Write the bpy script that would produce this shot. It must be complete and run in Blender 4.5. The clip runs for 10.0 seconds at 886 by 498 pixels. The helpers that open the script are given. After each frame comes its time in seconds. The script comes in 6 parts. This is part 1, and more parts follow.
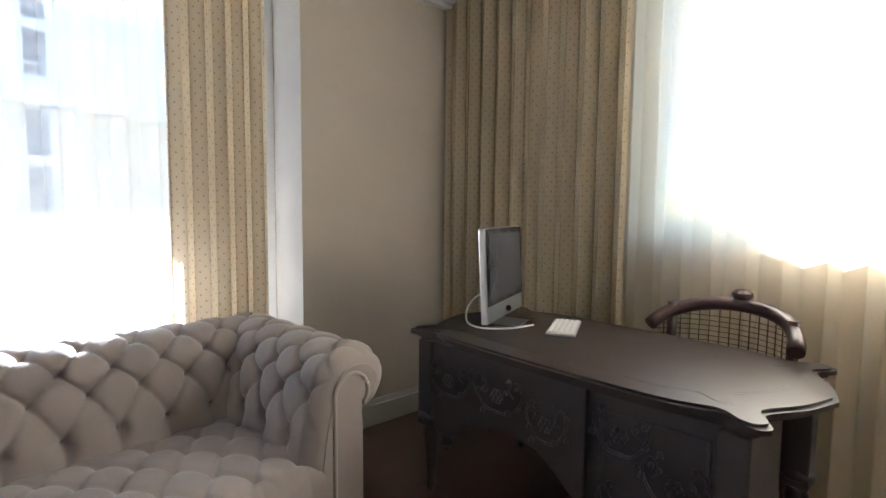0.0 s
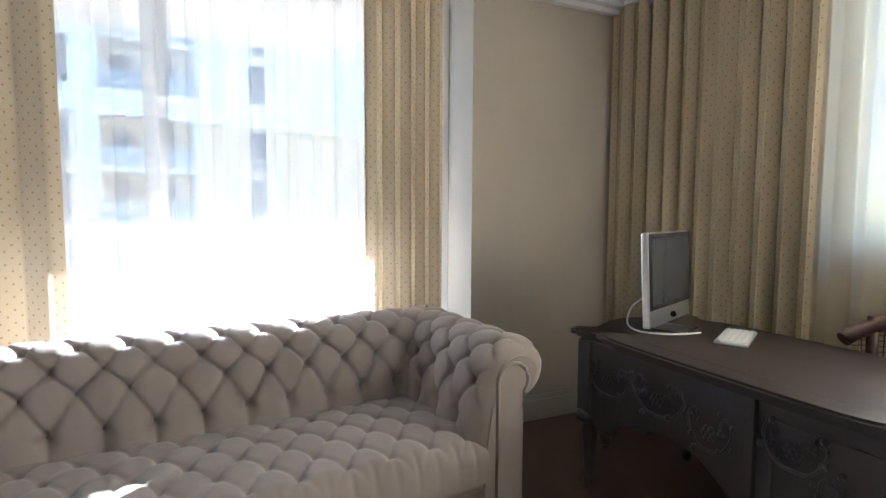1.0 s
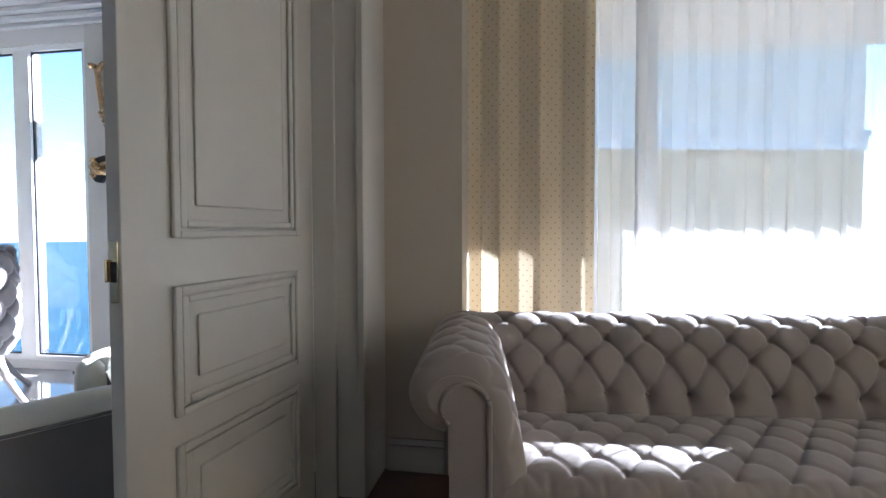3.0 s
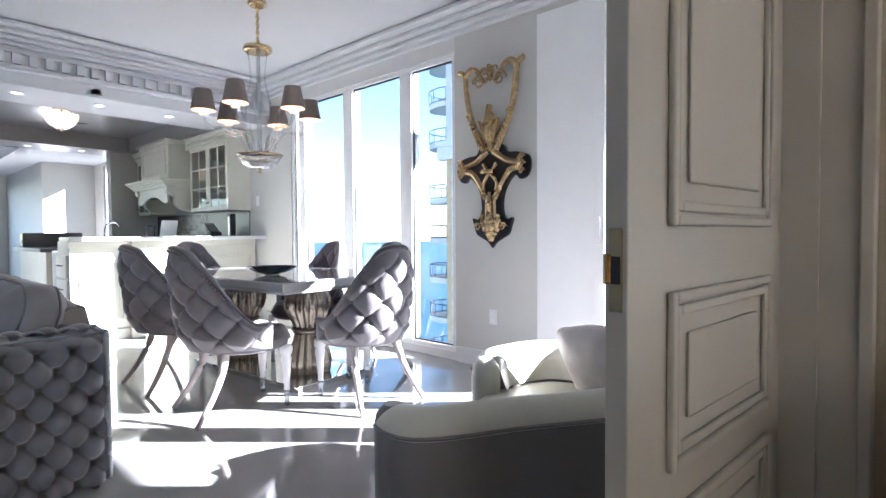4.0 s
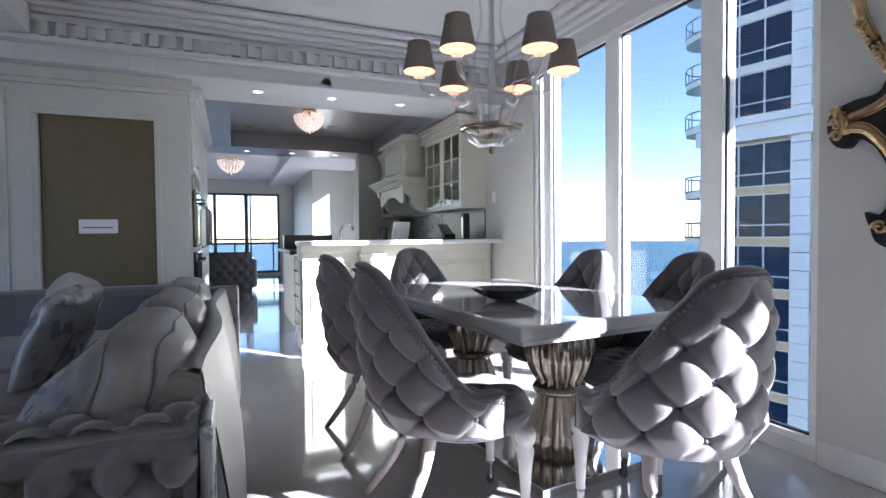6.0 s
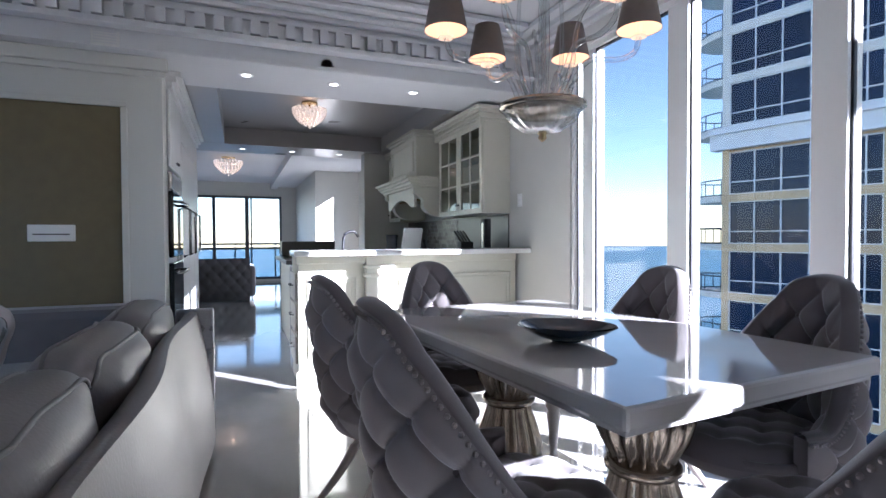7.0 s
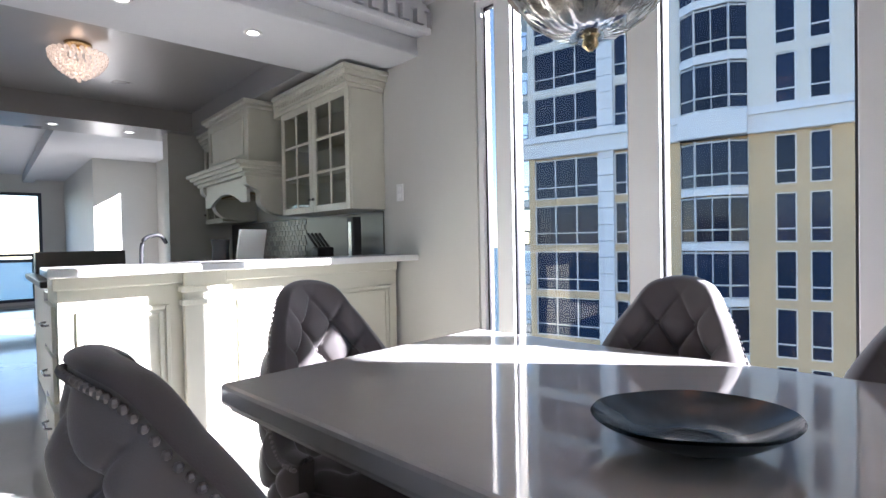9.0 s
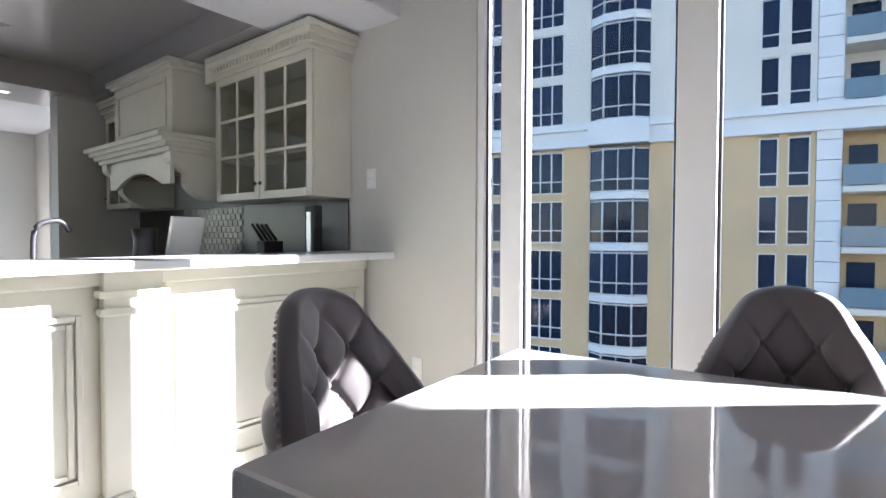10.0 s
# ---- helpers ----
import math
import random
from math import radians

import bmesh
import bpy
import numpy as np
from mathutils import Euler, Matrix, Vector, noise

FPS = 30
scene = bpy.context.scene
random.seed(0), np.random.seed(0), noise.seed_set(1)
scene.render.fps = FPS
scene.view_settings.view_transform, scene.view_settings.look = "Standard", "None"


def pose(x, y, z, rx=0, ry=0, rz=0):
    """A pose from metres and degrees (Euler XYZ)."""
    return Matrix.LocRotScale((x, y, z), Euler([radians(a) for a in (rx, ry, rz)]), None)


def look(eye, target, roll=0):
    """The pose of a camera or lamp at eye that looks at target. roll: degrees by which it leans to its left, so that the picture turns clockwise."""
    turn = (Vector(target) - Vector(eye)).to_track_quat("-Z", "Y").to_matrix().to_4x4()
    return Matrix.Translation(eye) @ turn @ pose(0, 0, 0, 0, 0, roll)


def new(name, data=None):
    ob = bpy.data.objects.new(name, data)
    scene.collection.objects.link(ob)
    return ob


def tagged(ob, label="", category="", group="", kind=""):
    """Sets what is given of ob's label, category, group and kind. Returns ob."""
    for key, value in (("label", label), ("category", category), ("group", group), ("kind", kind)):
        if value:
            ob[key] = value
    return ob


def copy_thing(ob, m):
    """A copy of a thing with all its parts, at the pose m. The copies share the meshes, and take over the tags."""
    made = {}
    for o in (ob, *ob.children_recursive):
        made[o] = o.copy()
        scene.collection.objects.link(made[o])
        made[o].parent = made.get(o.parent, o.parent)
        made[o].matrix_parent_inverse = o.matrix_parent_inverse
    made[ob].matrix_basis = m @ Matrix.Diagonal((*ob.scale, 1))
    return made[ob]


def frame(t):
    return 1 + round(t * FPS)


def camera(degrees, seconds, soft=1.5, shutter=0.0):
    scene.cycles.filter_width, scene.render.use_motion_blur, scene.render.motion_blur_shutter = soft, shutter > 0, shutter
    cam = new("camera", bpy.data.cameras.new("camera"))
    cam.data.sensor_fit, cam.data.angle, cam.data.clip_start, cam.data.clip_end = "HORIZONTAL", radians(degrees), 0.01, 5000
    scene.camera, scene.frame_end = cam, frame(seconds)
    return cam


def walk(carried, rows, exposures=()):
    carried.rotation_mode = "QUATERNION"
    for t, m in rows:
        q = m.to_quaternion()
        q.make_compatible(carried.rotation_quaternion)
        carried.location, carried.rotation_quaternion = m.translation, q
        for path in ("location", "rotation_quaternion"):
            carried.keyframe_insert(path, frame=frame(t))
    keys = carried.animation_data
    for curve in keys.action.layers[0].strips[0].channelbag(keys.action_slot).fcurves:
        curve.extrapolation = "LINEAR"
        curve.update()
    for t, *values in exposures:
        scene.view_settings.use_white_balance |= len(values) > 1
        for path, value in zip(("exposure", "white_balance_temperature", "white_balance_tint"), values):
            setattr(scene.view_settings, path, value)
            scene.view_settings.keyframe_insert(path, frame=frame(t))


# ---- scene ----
cam = camera(81.5, 10.0)
PATH = [
    (0, (0.156, -1.139, 1.234), (1.848, -2.685, 1.049), 0.6),
    (0.5, (0.043, -1.055, 1.228), (1.949, -2.331, 1.073), 0.6),
    (1, (0.015, -1.044, 1.233), (2.106, -1.99, 1.066), 0.3),
    (1.5, (0.082, -1.009, 1.21), (2.29, -1.626, 1.022), -0.6),
    (2, (0.102, -0.874, 1.144), (2.371, -1.212, 0.989), -0.9),
    (2.2, (0.108, -0.799, 1.127), (2.393, -1.022, 0.976), -0.6),
    (3.3, (-0.026, -0.012, 1.108), (1.878, 0.597, 1.061), -0.1),
    (3.5, (0.013, 0.097, 1.105), (1.839, 0.913, 1.067), -0.1),
    (4, (0.196, 0.392, 1.079), (1.692, 1.718, 1.017), -0.4),
    (4.5, (0.401, 0.663, 1.081), (1.539, 2.305, 0.977), -0.8),
    (5, (0.565, 1.001, 1.09), (1.483, 2.776, 1.003), -0.7),
    (5.5, (0.774, 1.281, 1.097), (1.573, 3.113, 1.023), -1.0),
    (7, (1.096, 2.302, 1.158), (1.837, 4.159, 1.115), -0.23),
    (7.5, (1.157, 2.59, 1.159), (1.971, 4.417, 1.132), -0.23),
    (8, (1.216, 2.893, 1.157), (2.173, 4.649, 1.136), -0.63),
    (8.5, (1.3, 3.216, 1.177), (2.437, 4.862, 1.139), -1.1),
    (9, (1.281, 3.498, 1.154), (2.615, 4.988, 1.121), -1.1),
    (9.5, (1.267, 3.759, 1.172), (2.739, 5.112, 1.123), -0.5),
    (10, (1.312, 4.156, 1.158), (2.886, 5.389, 1.106), 0.2),
]
EXPOSURES = [(0, 4.55, 5250, 13), (1.0, 4.5, 5200, 12), (2.2, 3.7, 5150, 12), (3.3, 3.7, 5200, 14), (4.0, 3.9, 5400, 16), (4.5, 4.05, 5400, 17), (5.5, 3.45, 5400, 17), (7.0, 3.1, 5350, 18), (8.5, 3.15, 5600, 17), (10, 3.3, 5800, 17)]
walk(cam, [(t, look(*p)) for t, *p in PATH], EXPOSURES)

# ---- world, sun, exposure ----
SUN_EL, SUN_AZ = radians(23), Vector((0.65, -0.76))
world = bpy.data.worlds.new("world")
scene.world = world
world.use_nodes = True
wn = world.node_tree
sky = wn.nodes.new("ShaderNodeTexSky")
sky.sky_type, sky.sun_disc = "NISHITA", False
sky.sun_elevation = SUN_EL
sky.sun_rotation = math.atan2(SUN_AZ.x, SUN_AZ.y)
sky.altitude, sky.air_density, sky.dust_density, sky.ozone_density = 50, 0.8, 0.0, 1.8
wn.links.new(sky.outputs[0], wn.nodes["Background"].inputs[0])
wn.nodes["Background"].inputs[1].default_value = 0.15
sun = new("sun", bpy.data.lights.new("sun", "SUN"))
sun.data.energy, sun.data.angle, sun.data.color = 5.0, radians(0.5), (1.0, 0.95, 0.88)
sun.matrix_world = look((0, 0, 0), (-SUN_AZ.x, -SUN_AZ.y, -math.tan(SUN_EL)))


# ---- materials ----
def mat(name, color, rough=0.5, metal=0.0, var=0.08, scale=6.0, fine=0.0, bump=0.0, bscale=200.0, spec=0.5, coat=0.0, sheen=0.0, island=0.0):
    """A surface with mottling at two scales and a fine relief."""
    m = bpy.data.materials.new(name)
    m.use_nodes = True
    n, l = m.node_tree.nodes, m.node_tree.links
    b = n["Principled BSDF"]
    tc = n.new("ShaderNodeTexCoord")
    big, small = n.new("ShaderNodeTexNoise"), n.new("ShaderNodeTexNoise")
    big.inputs["Scale"].default_value, big.inputs["Detail"].default_value = scale, 5
    small.inputs["Scale"].default_value, small.inputs["Detail"].default_value = bscale, 3
    l.new(tc.outputs["Object"], big.inputs["Vector"])
    l.new(tc.outputs["Object"], small.inputs["Vector"])
    add = n.new("ShaderNodeMath")
    add.operation = "MULTIPLY_ADD"
    l.new(small.outputs[0], add.inputs[0])
    add.inputs[1].default_value = fine
    l.new(big.outputs[0], add.inputs[2])
    ramp = n.new("ShaderNodeValToRGB")
    c = Vector(color)
    ramp.color_ramp.elements[0].position, ramp.color_ramp.elements[1].position = 0.3, 0.75 + fine / 2
    ramp.color_ramp.elements[0].color = (*(c * (1 - var)), 1)
    ramp.color_ramp.elements[1].color = (*[min(1, v * (1 + var)) for v in c], 1)
    l.new(add.outputs[0], ramp.inputs[0])
    out = ramp.outputs[0]
    if island:
        info, hsv = n.new("ShaderNodeObjectInfo"), n.new("ShaderNodeHueSaturation")
        mr = n.new("ShaderNodeMapRange")
        mr.inputs[3].default_value, mr.inputs[4].default_value = 1 - island, 1 + island
        l.new(info.outputs["Random"], mr.inputs[0])
        l.new(mr.outputs[0], hsv.inputs["Value"])
        l.new(out, hsv.inputs["Color"])
        out = hsv.outputs[0]
    l.new(out, b.inputs["Base Color"])
    rr = n.new("ShaderNodeMapRange")
    rr.inputs[3].default_value, rr.inputs[4].default_value = max(0, rough * 0.8), min(1, rough * 1.2)
    l.new(big.outputs[0], rr.inputs[0])
    l.new(rr.outputs[0], b.inputs["Roughness"])
    b.inputs["Metallic"].default_value = metal
    b.inputs["Specular IOR Level"].default_value = spec
    b.inputs["Coat Weight"].default_value = coat
    b.inputs["Coat Roughness"].default_value = 0.08
    b.inputs["Sheen Weight"].default_value = sheen
    if bump:
        bp = n.new("ShaderNodeBump")
        bp.inputs["Strength"].default_value, bp.inputs["Distance"].default_value = bump, 0.002
        l.new(small.outputs[0], bp.inputs["Height"])
        l.new(bp.outputs[0], b.inputs["Normal"])
    return m


def glow(name, color, strength):
    m = bpy.data.materials.new(name)
    m.use_nodes = True
    b = m.node_tree.nodes["Principled BSDF"]
    b.inputs["Base Color"].default_value = (*color, 1)
    b.inputs["Emission Color"].default_value = (*color, 1)
    b.inputs["Emission Strength"].default_value = strength
    return m


def glass(name, tint=(1, 1, 1), rough=0.0, thin=True, blend=0.06):
    """Thin panes: mostly clear, with a mirror-like share by the angle; thick glass refracts."""
    m = bpy.data.materials.new(name)
    m.use_nodes = True
    n, l = m.node_tree.nodes, m.node_tree.links
    if not thin:
        b = n["Principled BSDF"]
        b.inputs["Base Color"].default_value = (*tint, 1)
        b.inputs["Transmission Weight"].default_value = 1
        b.inputs["Roughness"].default_value = rough
        b.inputs["IOR"].default_value = 1.45
        return m
    n.remove(n["Principled BSDF"])
    tr, gl, mix, fr = n.new("ShaderNodeBsdfTransparent"), n.new("ShaderNodeBsdfGlossy"), n.new("ShaderNodeMixShader"), n.new("ShaderNodeLayerWeight")
    fr.inputs[0].default_value = blend
    tr.inputs[0].default_value = (*tint, 1)
    gl.inputs["Roughness"].default_value = 0.01
    l.new(fr.outputs["Facing"], mix.inputs[0])
    l.new(tr.outputs[0], mix.inputs[1])
    l.new(gl.outputs[0], mix.inputs[2])
    l.new(mix.outputs[0], n["Material Output"].inputs[0])
    return m


def cloth(name, color, through_share, clear=0.0, dots=None, gap=0.05):
    """Curtain cloth that lets light through; dots: the colour of a woven diamond dot."""
    m = bpy.data.materials.new(name)
    m.use_nodes = True
    n, l = m.node_tree.nodes, m.node_tree.links
    n.remove(n["Principled BSDF"])
    tc = n.new("ShaderNodeTexCoord")
    weave = n.new("ShaderNodeTexNoise")
    weave.inputs["Scale"].default_value = 260
    l.new(tc.outputs["UV"], weave.inputs["Vector"])
    ramp = n.new("ShaderNodeValToRGB")
    ramp.color_ramp.elements[0].color = (*[v * 0.9 for v in color], 1)
    ramp.color_ramp.elements[1].color = (*[min(1, v * 1.08) for v in color], 1)
    l.new(weave.outputs[0], ramp.inputs[0])
    out = ramp.outputs[0]
    if dots:
        mp = n.new("ShaderNodeMapping")
        mp.inputs["Rotation"].default_value = (0, 0, radians(45))
        mp.inputs["Scale"].default_value = (1 / gap, 1 / gap, 1)
        l.new(tc.outputs["UV"], mp.inputs["Vector"])
        fr = n.new("ShaderNodeVectorMath")
        fr.operation = "FRACTION"
        l.new(mp.outputs[0], fr.inputs[0])
        ds = n.new("ShaderNodeVectorMath")
        ds.operation = "DISTANCE"
        l.new(fr.outputs[0], ds.inputs[0])
        ds.inputs[1].default_value = (0.5, 0.5, 0)
        lt = n.new("ShaderNodeMath")
        lt.operation = "LESS_THAN"
        l.new(ds.outputs["Value"], lt.inputs[0])
        lt.inputs[1].default_value = 0.12
        mx = n.new("ShaderNodeMixRGB")
        l.new(lt.outputs[0], mx.inputs[0])
        l.new(out, mx.inputs[1])
        mx.inputs[2].default_value = (*dots, 1)
        out = mx.outputs[0]
    df, tl, mix = n.new("ShaderNodeBsdfDiffuse"), n.new("ShaderNodeBsdfTranslucent"), n.new("ShaderNodeMixShader")
    l.new(out, df.inputs[0])
    l.new(out, tl.inputs[0])
    mix.inputs[0].default_value = through_share
    l.new(df.outputs[0], mix.inputs[1])
    l.new(tl.outputs[0], mix.inputs[2])
    last = mix.outputs[0]
    if clear:
        tp, m2 = n.new("ShaderNodeBsdfTransparent"), n.new("ShaderNodeMixShader")
        m2.inputs[0].default_value = clear
        l.new(last, m2.inputs[1])
        l.new(tp.outputs[0], m2.inputs[2])
        last = m2.outputs[0]
    l.new(last, n["Material Output"].inputs[0])
    return m


M_STUDY = mat("study_wall_paint", (0.42, 0.375, 0.31), 0.8, var=0.04, scale=3, bump=0.15, bscale=300)
M_WALL = mat("wall_paint", (0.60, 0.59, 0.55), 0.7, var=0.03, scale=2, bump=0.1, bscale=300)
M_WHITE = mat("white_lacquer", (0.72, 0.71, 0.69), 0.35, var=0.03, scale=3, bump=0.05, bscale=120)
M_CEIL = mat("ceiling_paint", (0.66, 0.66, 0.67), 0.8, var=0.02, scale=2)
# The kitchen's weaker light is put into this colour, half of M_CEIL.
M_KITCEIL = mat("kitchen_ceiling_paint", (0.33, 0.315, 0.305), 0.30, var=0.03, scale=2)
M_CREAM = mat("cream_cabinet", (0.64, 0.62, 0.52), 0.4, var=0.04, scale=4, bump=0.05, bscale=150)
M_DOOR = mat("door_paint", (0.42, 0.40, 0.355), 0.45, var=0.04, scale=4, bump=0.06, bscale=180)
M_GOLDWALL = mat("olive_gold_panel", (0.145, 0.115, 0.055), 0.5, var=0.1, scale=14, fine=0.3, bump=0.3, bscale=400)
M_FLOOR = mat("polished_marble", (0.36, 0.35, 0.335), 0.07, var=0.12, scale=1.6, fine=0.1, bscale=18, spec=0.6, coat=0.5)
M_CARPET = mat("dark_wood_floor", (0.10, 0.055, 0.04), 0.35, var=0.25, scale=3, fine=0.3, bump=0.2, bscale=60)
M_FRAME = mat("window_frame_white", (0.86, 0.86, 0.85), 0.4, var=0.02, scale=5)
M_BLACK = mat("black_gasket", (0.02, 0.02, 0.025), 0.5, var=0.1)
M_SOFA = mat("taupe_linen_velvet", (0.25, 0.212, 0.19), 0.75, var=0.08, scale=9, fine=0.35, bump=0.35, bscale=420, sheen=0.25)
M_CHAIR = mat("mauve_grey_velvet", (0.095, 0.082, 0.083), 0.65, var=0.12, scale=9, fine=0.3, bump=0.25, bscale=380, sheen=0.5)
M_CHAIRBACK = mat("silver_velvet", (0.155, 0.135, 0.135), 0.5, var=0.1, scale=9, fine=0.2, bump=0.2, bscale=380, sheen=0.5)
M_NAIL = mat("antique_nailhead", (0.33, 0.30, 0.29), 0.3, 1.0, var=0.2, scale=60)
M_QUILT = mat("grey_quilted_velvet", (0.12, 0.112, 0.115), 0.55, var=0.12, scale=8, fine=0.25, bump=0.25, bscale=350, sheen=0.5)
M_LEATHER = mat("grey_leather", (0.20, 0.185, 0.18), 0.38, var=0.12, scale=7, fine=0.2, bump=0.4, bscale=110)
M_SATIN = mat("silver_satin", (0.30, 0.31, 0.33), 0.28, 0.3, var=0.25, scale=14, fine=0.4, bump=0.4, bscale=90)
M_TABLE = mat("white_stone_top", (0.50, 0.485, 0.475), 0.05, var=0.05, scale=3, fine=0.1, bscale=40, spec=0.6, coat=0.6)
M_SILVERLEAF = mat("antique_silver_leaf", (0.42, 0.36, 0.29), 0.22, 0.95, var=0.25, scale=12, fine=0.3, bump=0.3, bscale=90)
M_MIRROR = mat("polished_steel", (0.75, 0.75, 0.75), 0.06, 1.0, var=0.03)
M_LEGW = mat("pearl_lacquer", (0.72, 0.68, 0.66), 0.3, var=0.05, scale=14)
M_PINKWOOD = mat("pale_grey_wood", (0.44, 0.38, 0.36), 0.4, var=0.1, scale=20)
M_GOLD = mat("antique_gold_leaf", (0.44, 0.32, 0.17), 0.26, 0.95, var=0.35, scale=18, fine=0.4, bump=0.5, bscale=90)
M_DARKBACK = mat("black_backing", (0.018, 0.018, 0.022), 0.3, var=0.2, scale=12)
M_DESK = mat("dark_stained_desk", (0.042, 0.036, 0.035), 0.42, var=0.35, scale=9, fine=0.5, bump=0.4, bscale=60)
M_DESKTOP = mat("polished_desktop", (0.032, 0.024, 0.021), 0.36, var=0.35, scale=7, fine=0.4, bump=0.1, bscale=70, spec=0.35)
M_CARVE = mat("worn_carving", (0.05, 0.044, 0.042), 0.4, var=0.3, scale=20, fine=0.4)
M_ALU = mat("brushed_aluminium", (0.72, 0.73, 0.74), 0.3, 0.9, var=0.04)
M_SCREEN = mat("dark_screen", (0.02, 0.021, 0.024), 0.12, var=0.1)
M_PLASTIC = mat("white_plastic", (0.8, 0.8, 0.79), 0.4, var=0.02)
M_DARKWOOD = mat("dark_mahogany", (0.05, 0.022, 0.018), 0.3, var=0.3, scale=10)
M_CANE = mat("woven_cane", (0.10, 0.06, 0.04), 0.6, var=0.3, scale=30, fine=0.4)
M_ARMGREY = mat("taupe_grey_leather", (0.17, 0.16, 0.155), 0.45, var=0.06, scale=6, fine=0.2, bump=0.3, bscale=240)
M_ARMCREAM = mat("cream_leather", (0.58, 0.56, 0.47), 0.4, var=0.05, scale=5, fine=0.2, bump=0.2, bscale=240)
M_PILLOW = mat("pearl_cushion", (0.55, 0.50, 0.48), 0.6, var=0.15, scale=12, fine=0.3, bump=0.3, bscale=260)
M_BLUEBOWL = mat("slate_blue_glaze", (0.035, 0.048, 0.062), 0.2, var=0.4, scale=9, fine=0.3, bump=0.1, bscale=30, coat=0.2)
M_SHADE = mat("taupe_lampshade", (0.24, 0.20, 0.175), 0.7, var=0.06, scale=30, bump=0.2, bscale=400)
M_SHADEIN = glow("lit_shade_lining", (1.0, 0.62, 0.36), 0.12)
M_CAN = glow("downlight_lens", (1.0, 0.95, 0.85), 0.6)
M_CRYSTAL = mat("crystal_bead", (0.85, 0.80, 0.76), 0.12, 0.6, var=0.3, scale=90, fine=0.4)
M_CRYSTAL.node_tree.nodes["Principled BSDF"].inputs["Emission Color"].default_value = (1.0, 0.7, 0.48, 1)
M_CRYSTAL.node_tree.nodes["Principled BSDF"].inputs["Emission Strength"].default_value = 0.06
M_BRASS = mat("polished_brass", (0.66, 0.52, 0.30), 0.18, 1.0, var=0.1, scale=20)
M_CLEAR = glass("clear_glass_arm", (0.93, 0.95, 0.96), blend=0.5)
# Tint added to dim and warm the view outside against the room.
M_TINTED = glass("solar_tinted_pane", (0.52, 0.50, 0.46))
M_CABGLASS = glass("cabinet_glass", (0.85, 0.85, 0.82))
M_STEEL = mat("oven_steel", (0.35, 0.35, 0.36), 0.22, 0.9, var=0.05)
M_OVEN = mat("oven_black_glass", (0.015, 0.017, 0.02), 0.06, var=0.1)
M_TILE = mat("mosaic_tile", (0.16, 0.14, 0.13), 0.25, var=0.5, scale=40, fine=0.4, bump=0.5, bscale=60, island=0.4)
M_SPLASH = mat("splashback_stone", (0.07, 0.065, 0.06), 0.3, var=0.1, scale=6)
M_COUNTER = mat("white_counter", (0.78, 0.77, 0.74), 0.15, var=0.04, scale=5)
M_DRAPE = cloth("ivory_drape", (0.56, 0.47, 0.33), 0.19, dots=(0.36, 0.27, 0.15), gap=0.036)
M_SHEER = cloth("white_sheer", (0.85, 0.84, 0.82), 0.6, clear=0.45)
M_SHEERTHICK = cloth("cream_lining", (0.74, 0.65, 0.48), 0.55, clear=0.04)
M_SEA = mat("sea", (0.02, 0.11, 0.20), 0.35, var=0.2, scale=0.01, bump=0.0, spec=0.3)
M_GROUND = mat("city_ground", (0.22, 0.22, 0.2), 0.9, var=0.3, scale=0.05)
M_TWHITE = mat("tower_white_render", (0.84, 0.78, 0.70), 0.8, var=0.05, scale=0.4)
M_TYELLOW = mat("tower_ochre_render", (0.74, 0.53, 0.31), 0.85, var=0.06, scale=0.4)
M_TTILE = mat("tower_white_panel", (0.86, 0.84, 0.84), 0.5, var=0.04, scale=0.6)
M_TGLASS = mat("tower_dark_glass", (0.012, 0.022, 0.055), 0.12, var=0.5, scale=0.25, spec=0.3, island=0.35)
M_TBALGLASS = mat("balcony_glass", (0.20, 0.27, 0.33), 0.1, var=0.1, scale=0.5)
M_TRAIL = mat("dark_railing", (0.05, 0.06, 0.075), 0.5, var=0.1)


# ---- building blocks ----
def box(bm, x0, y0, z0, x1, y1, z1, bev=0.0):
    r = bmesh.ops.create_cube(bm, size=1, matrix=Matrix.Translation(((x0 + x1) / 2, (y0 + y1) / 2, (z0 + z1) / 2)) @ Matrix.Diagonal((x1 - x0, y1 - y0, z1 - z0, 1)))
    if bev:
        es = list({e for v in r["verts"] for e in v.link_edges})
        bmesh.ops.bevel(bm, geom=es, offset=bev, segments=2, affect="EDGES", profile=0.5)
    return bm


def sheet(bm, f, nu, nv, wrap_u=False):
    """A grid of points f(u, v), u and v from 0 to 1."""
    vs = [[bm.verts.new(f(i / nu, j / nv)) for j in range(nv + 1)] for i in range(nu if wrap_u else nu + 1)]
    n = len(vs)
    for i in range(nu):
        for j in range(nv):
            a, b = vs[i], vs[(i + 1) % n]
            bm.faces.new((a[j], b[j], b[j + 1], a[j + 1])).smooth = True
    return vs


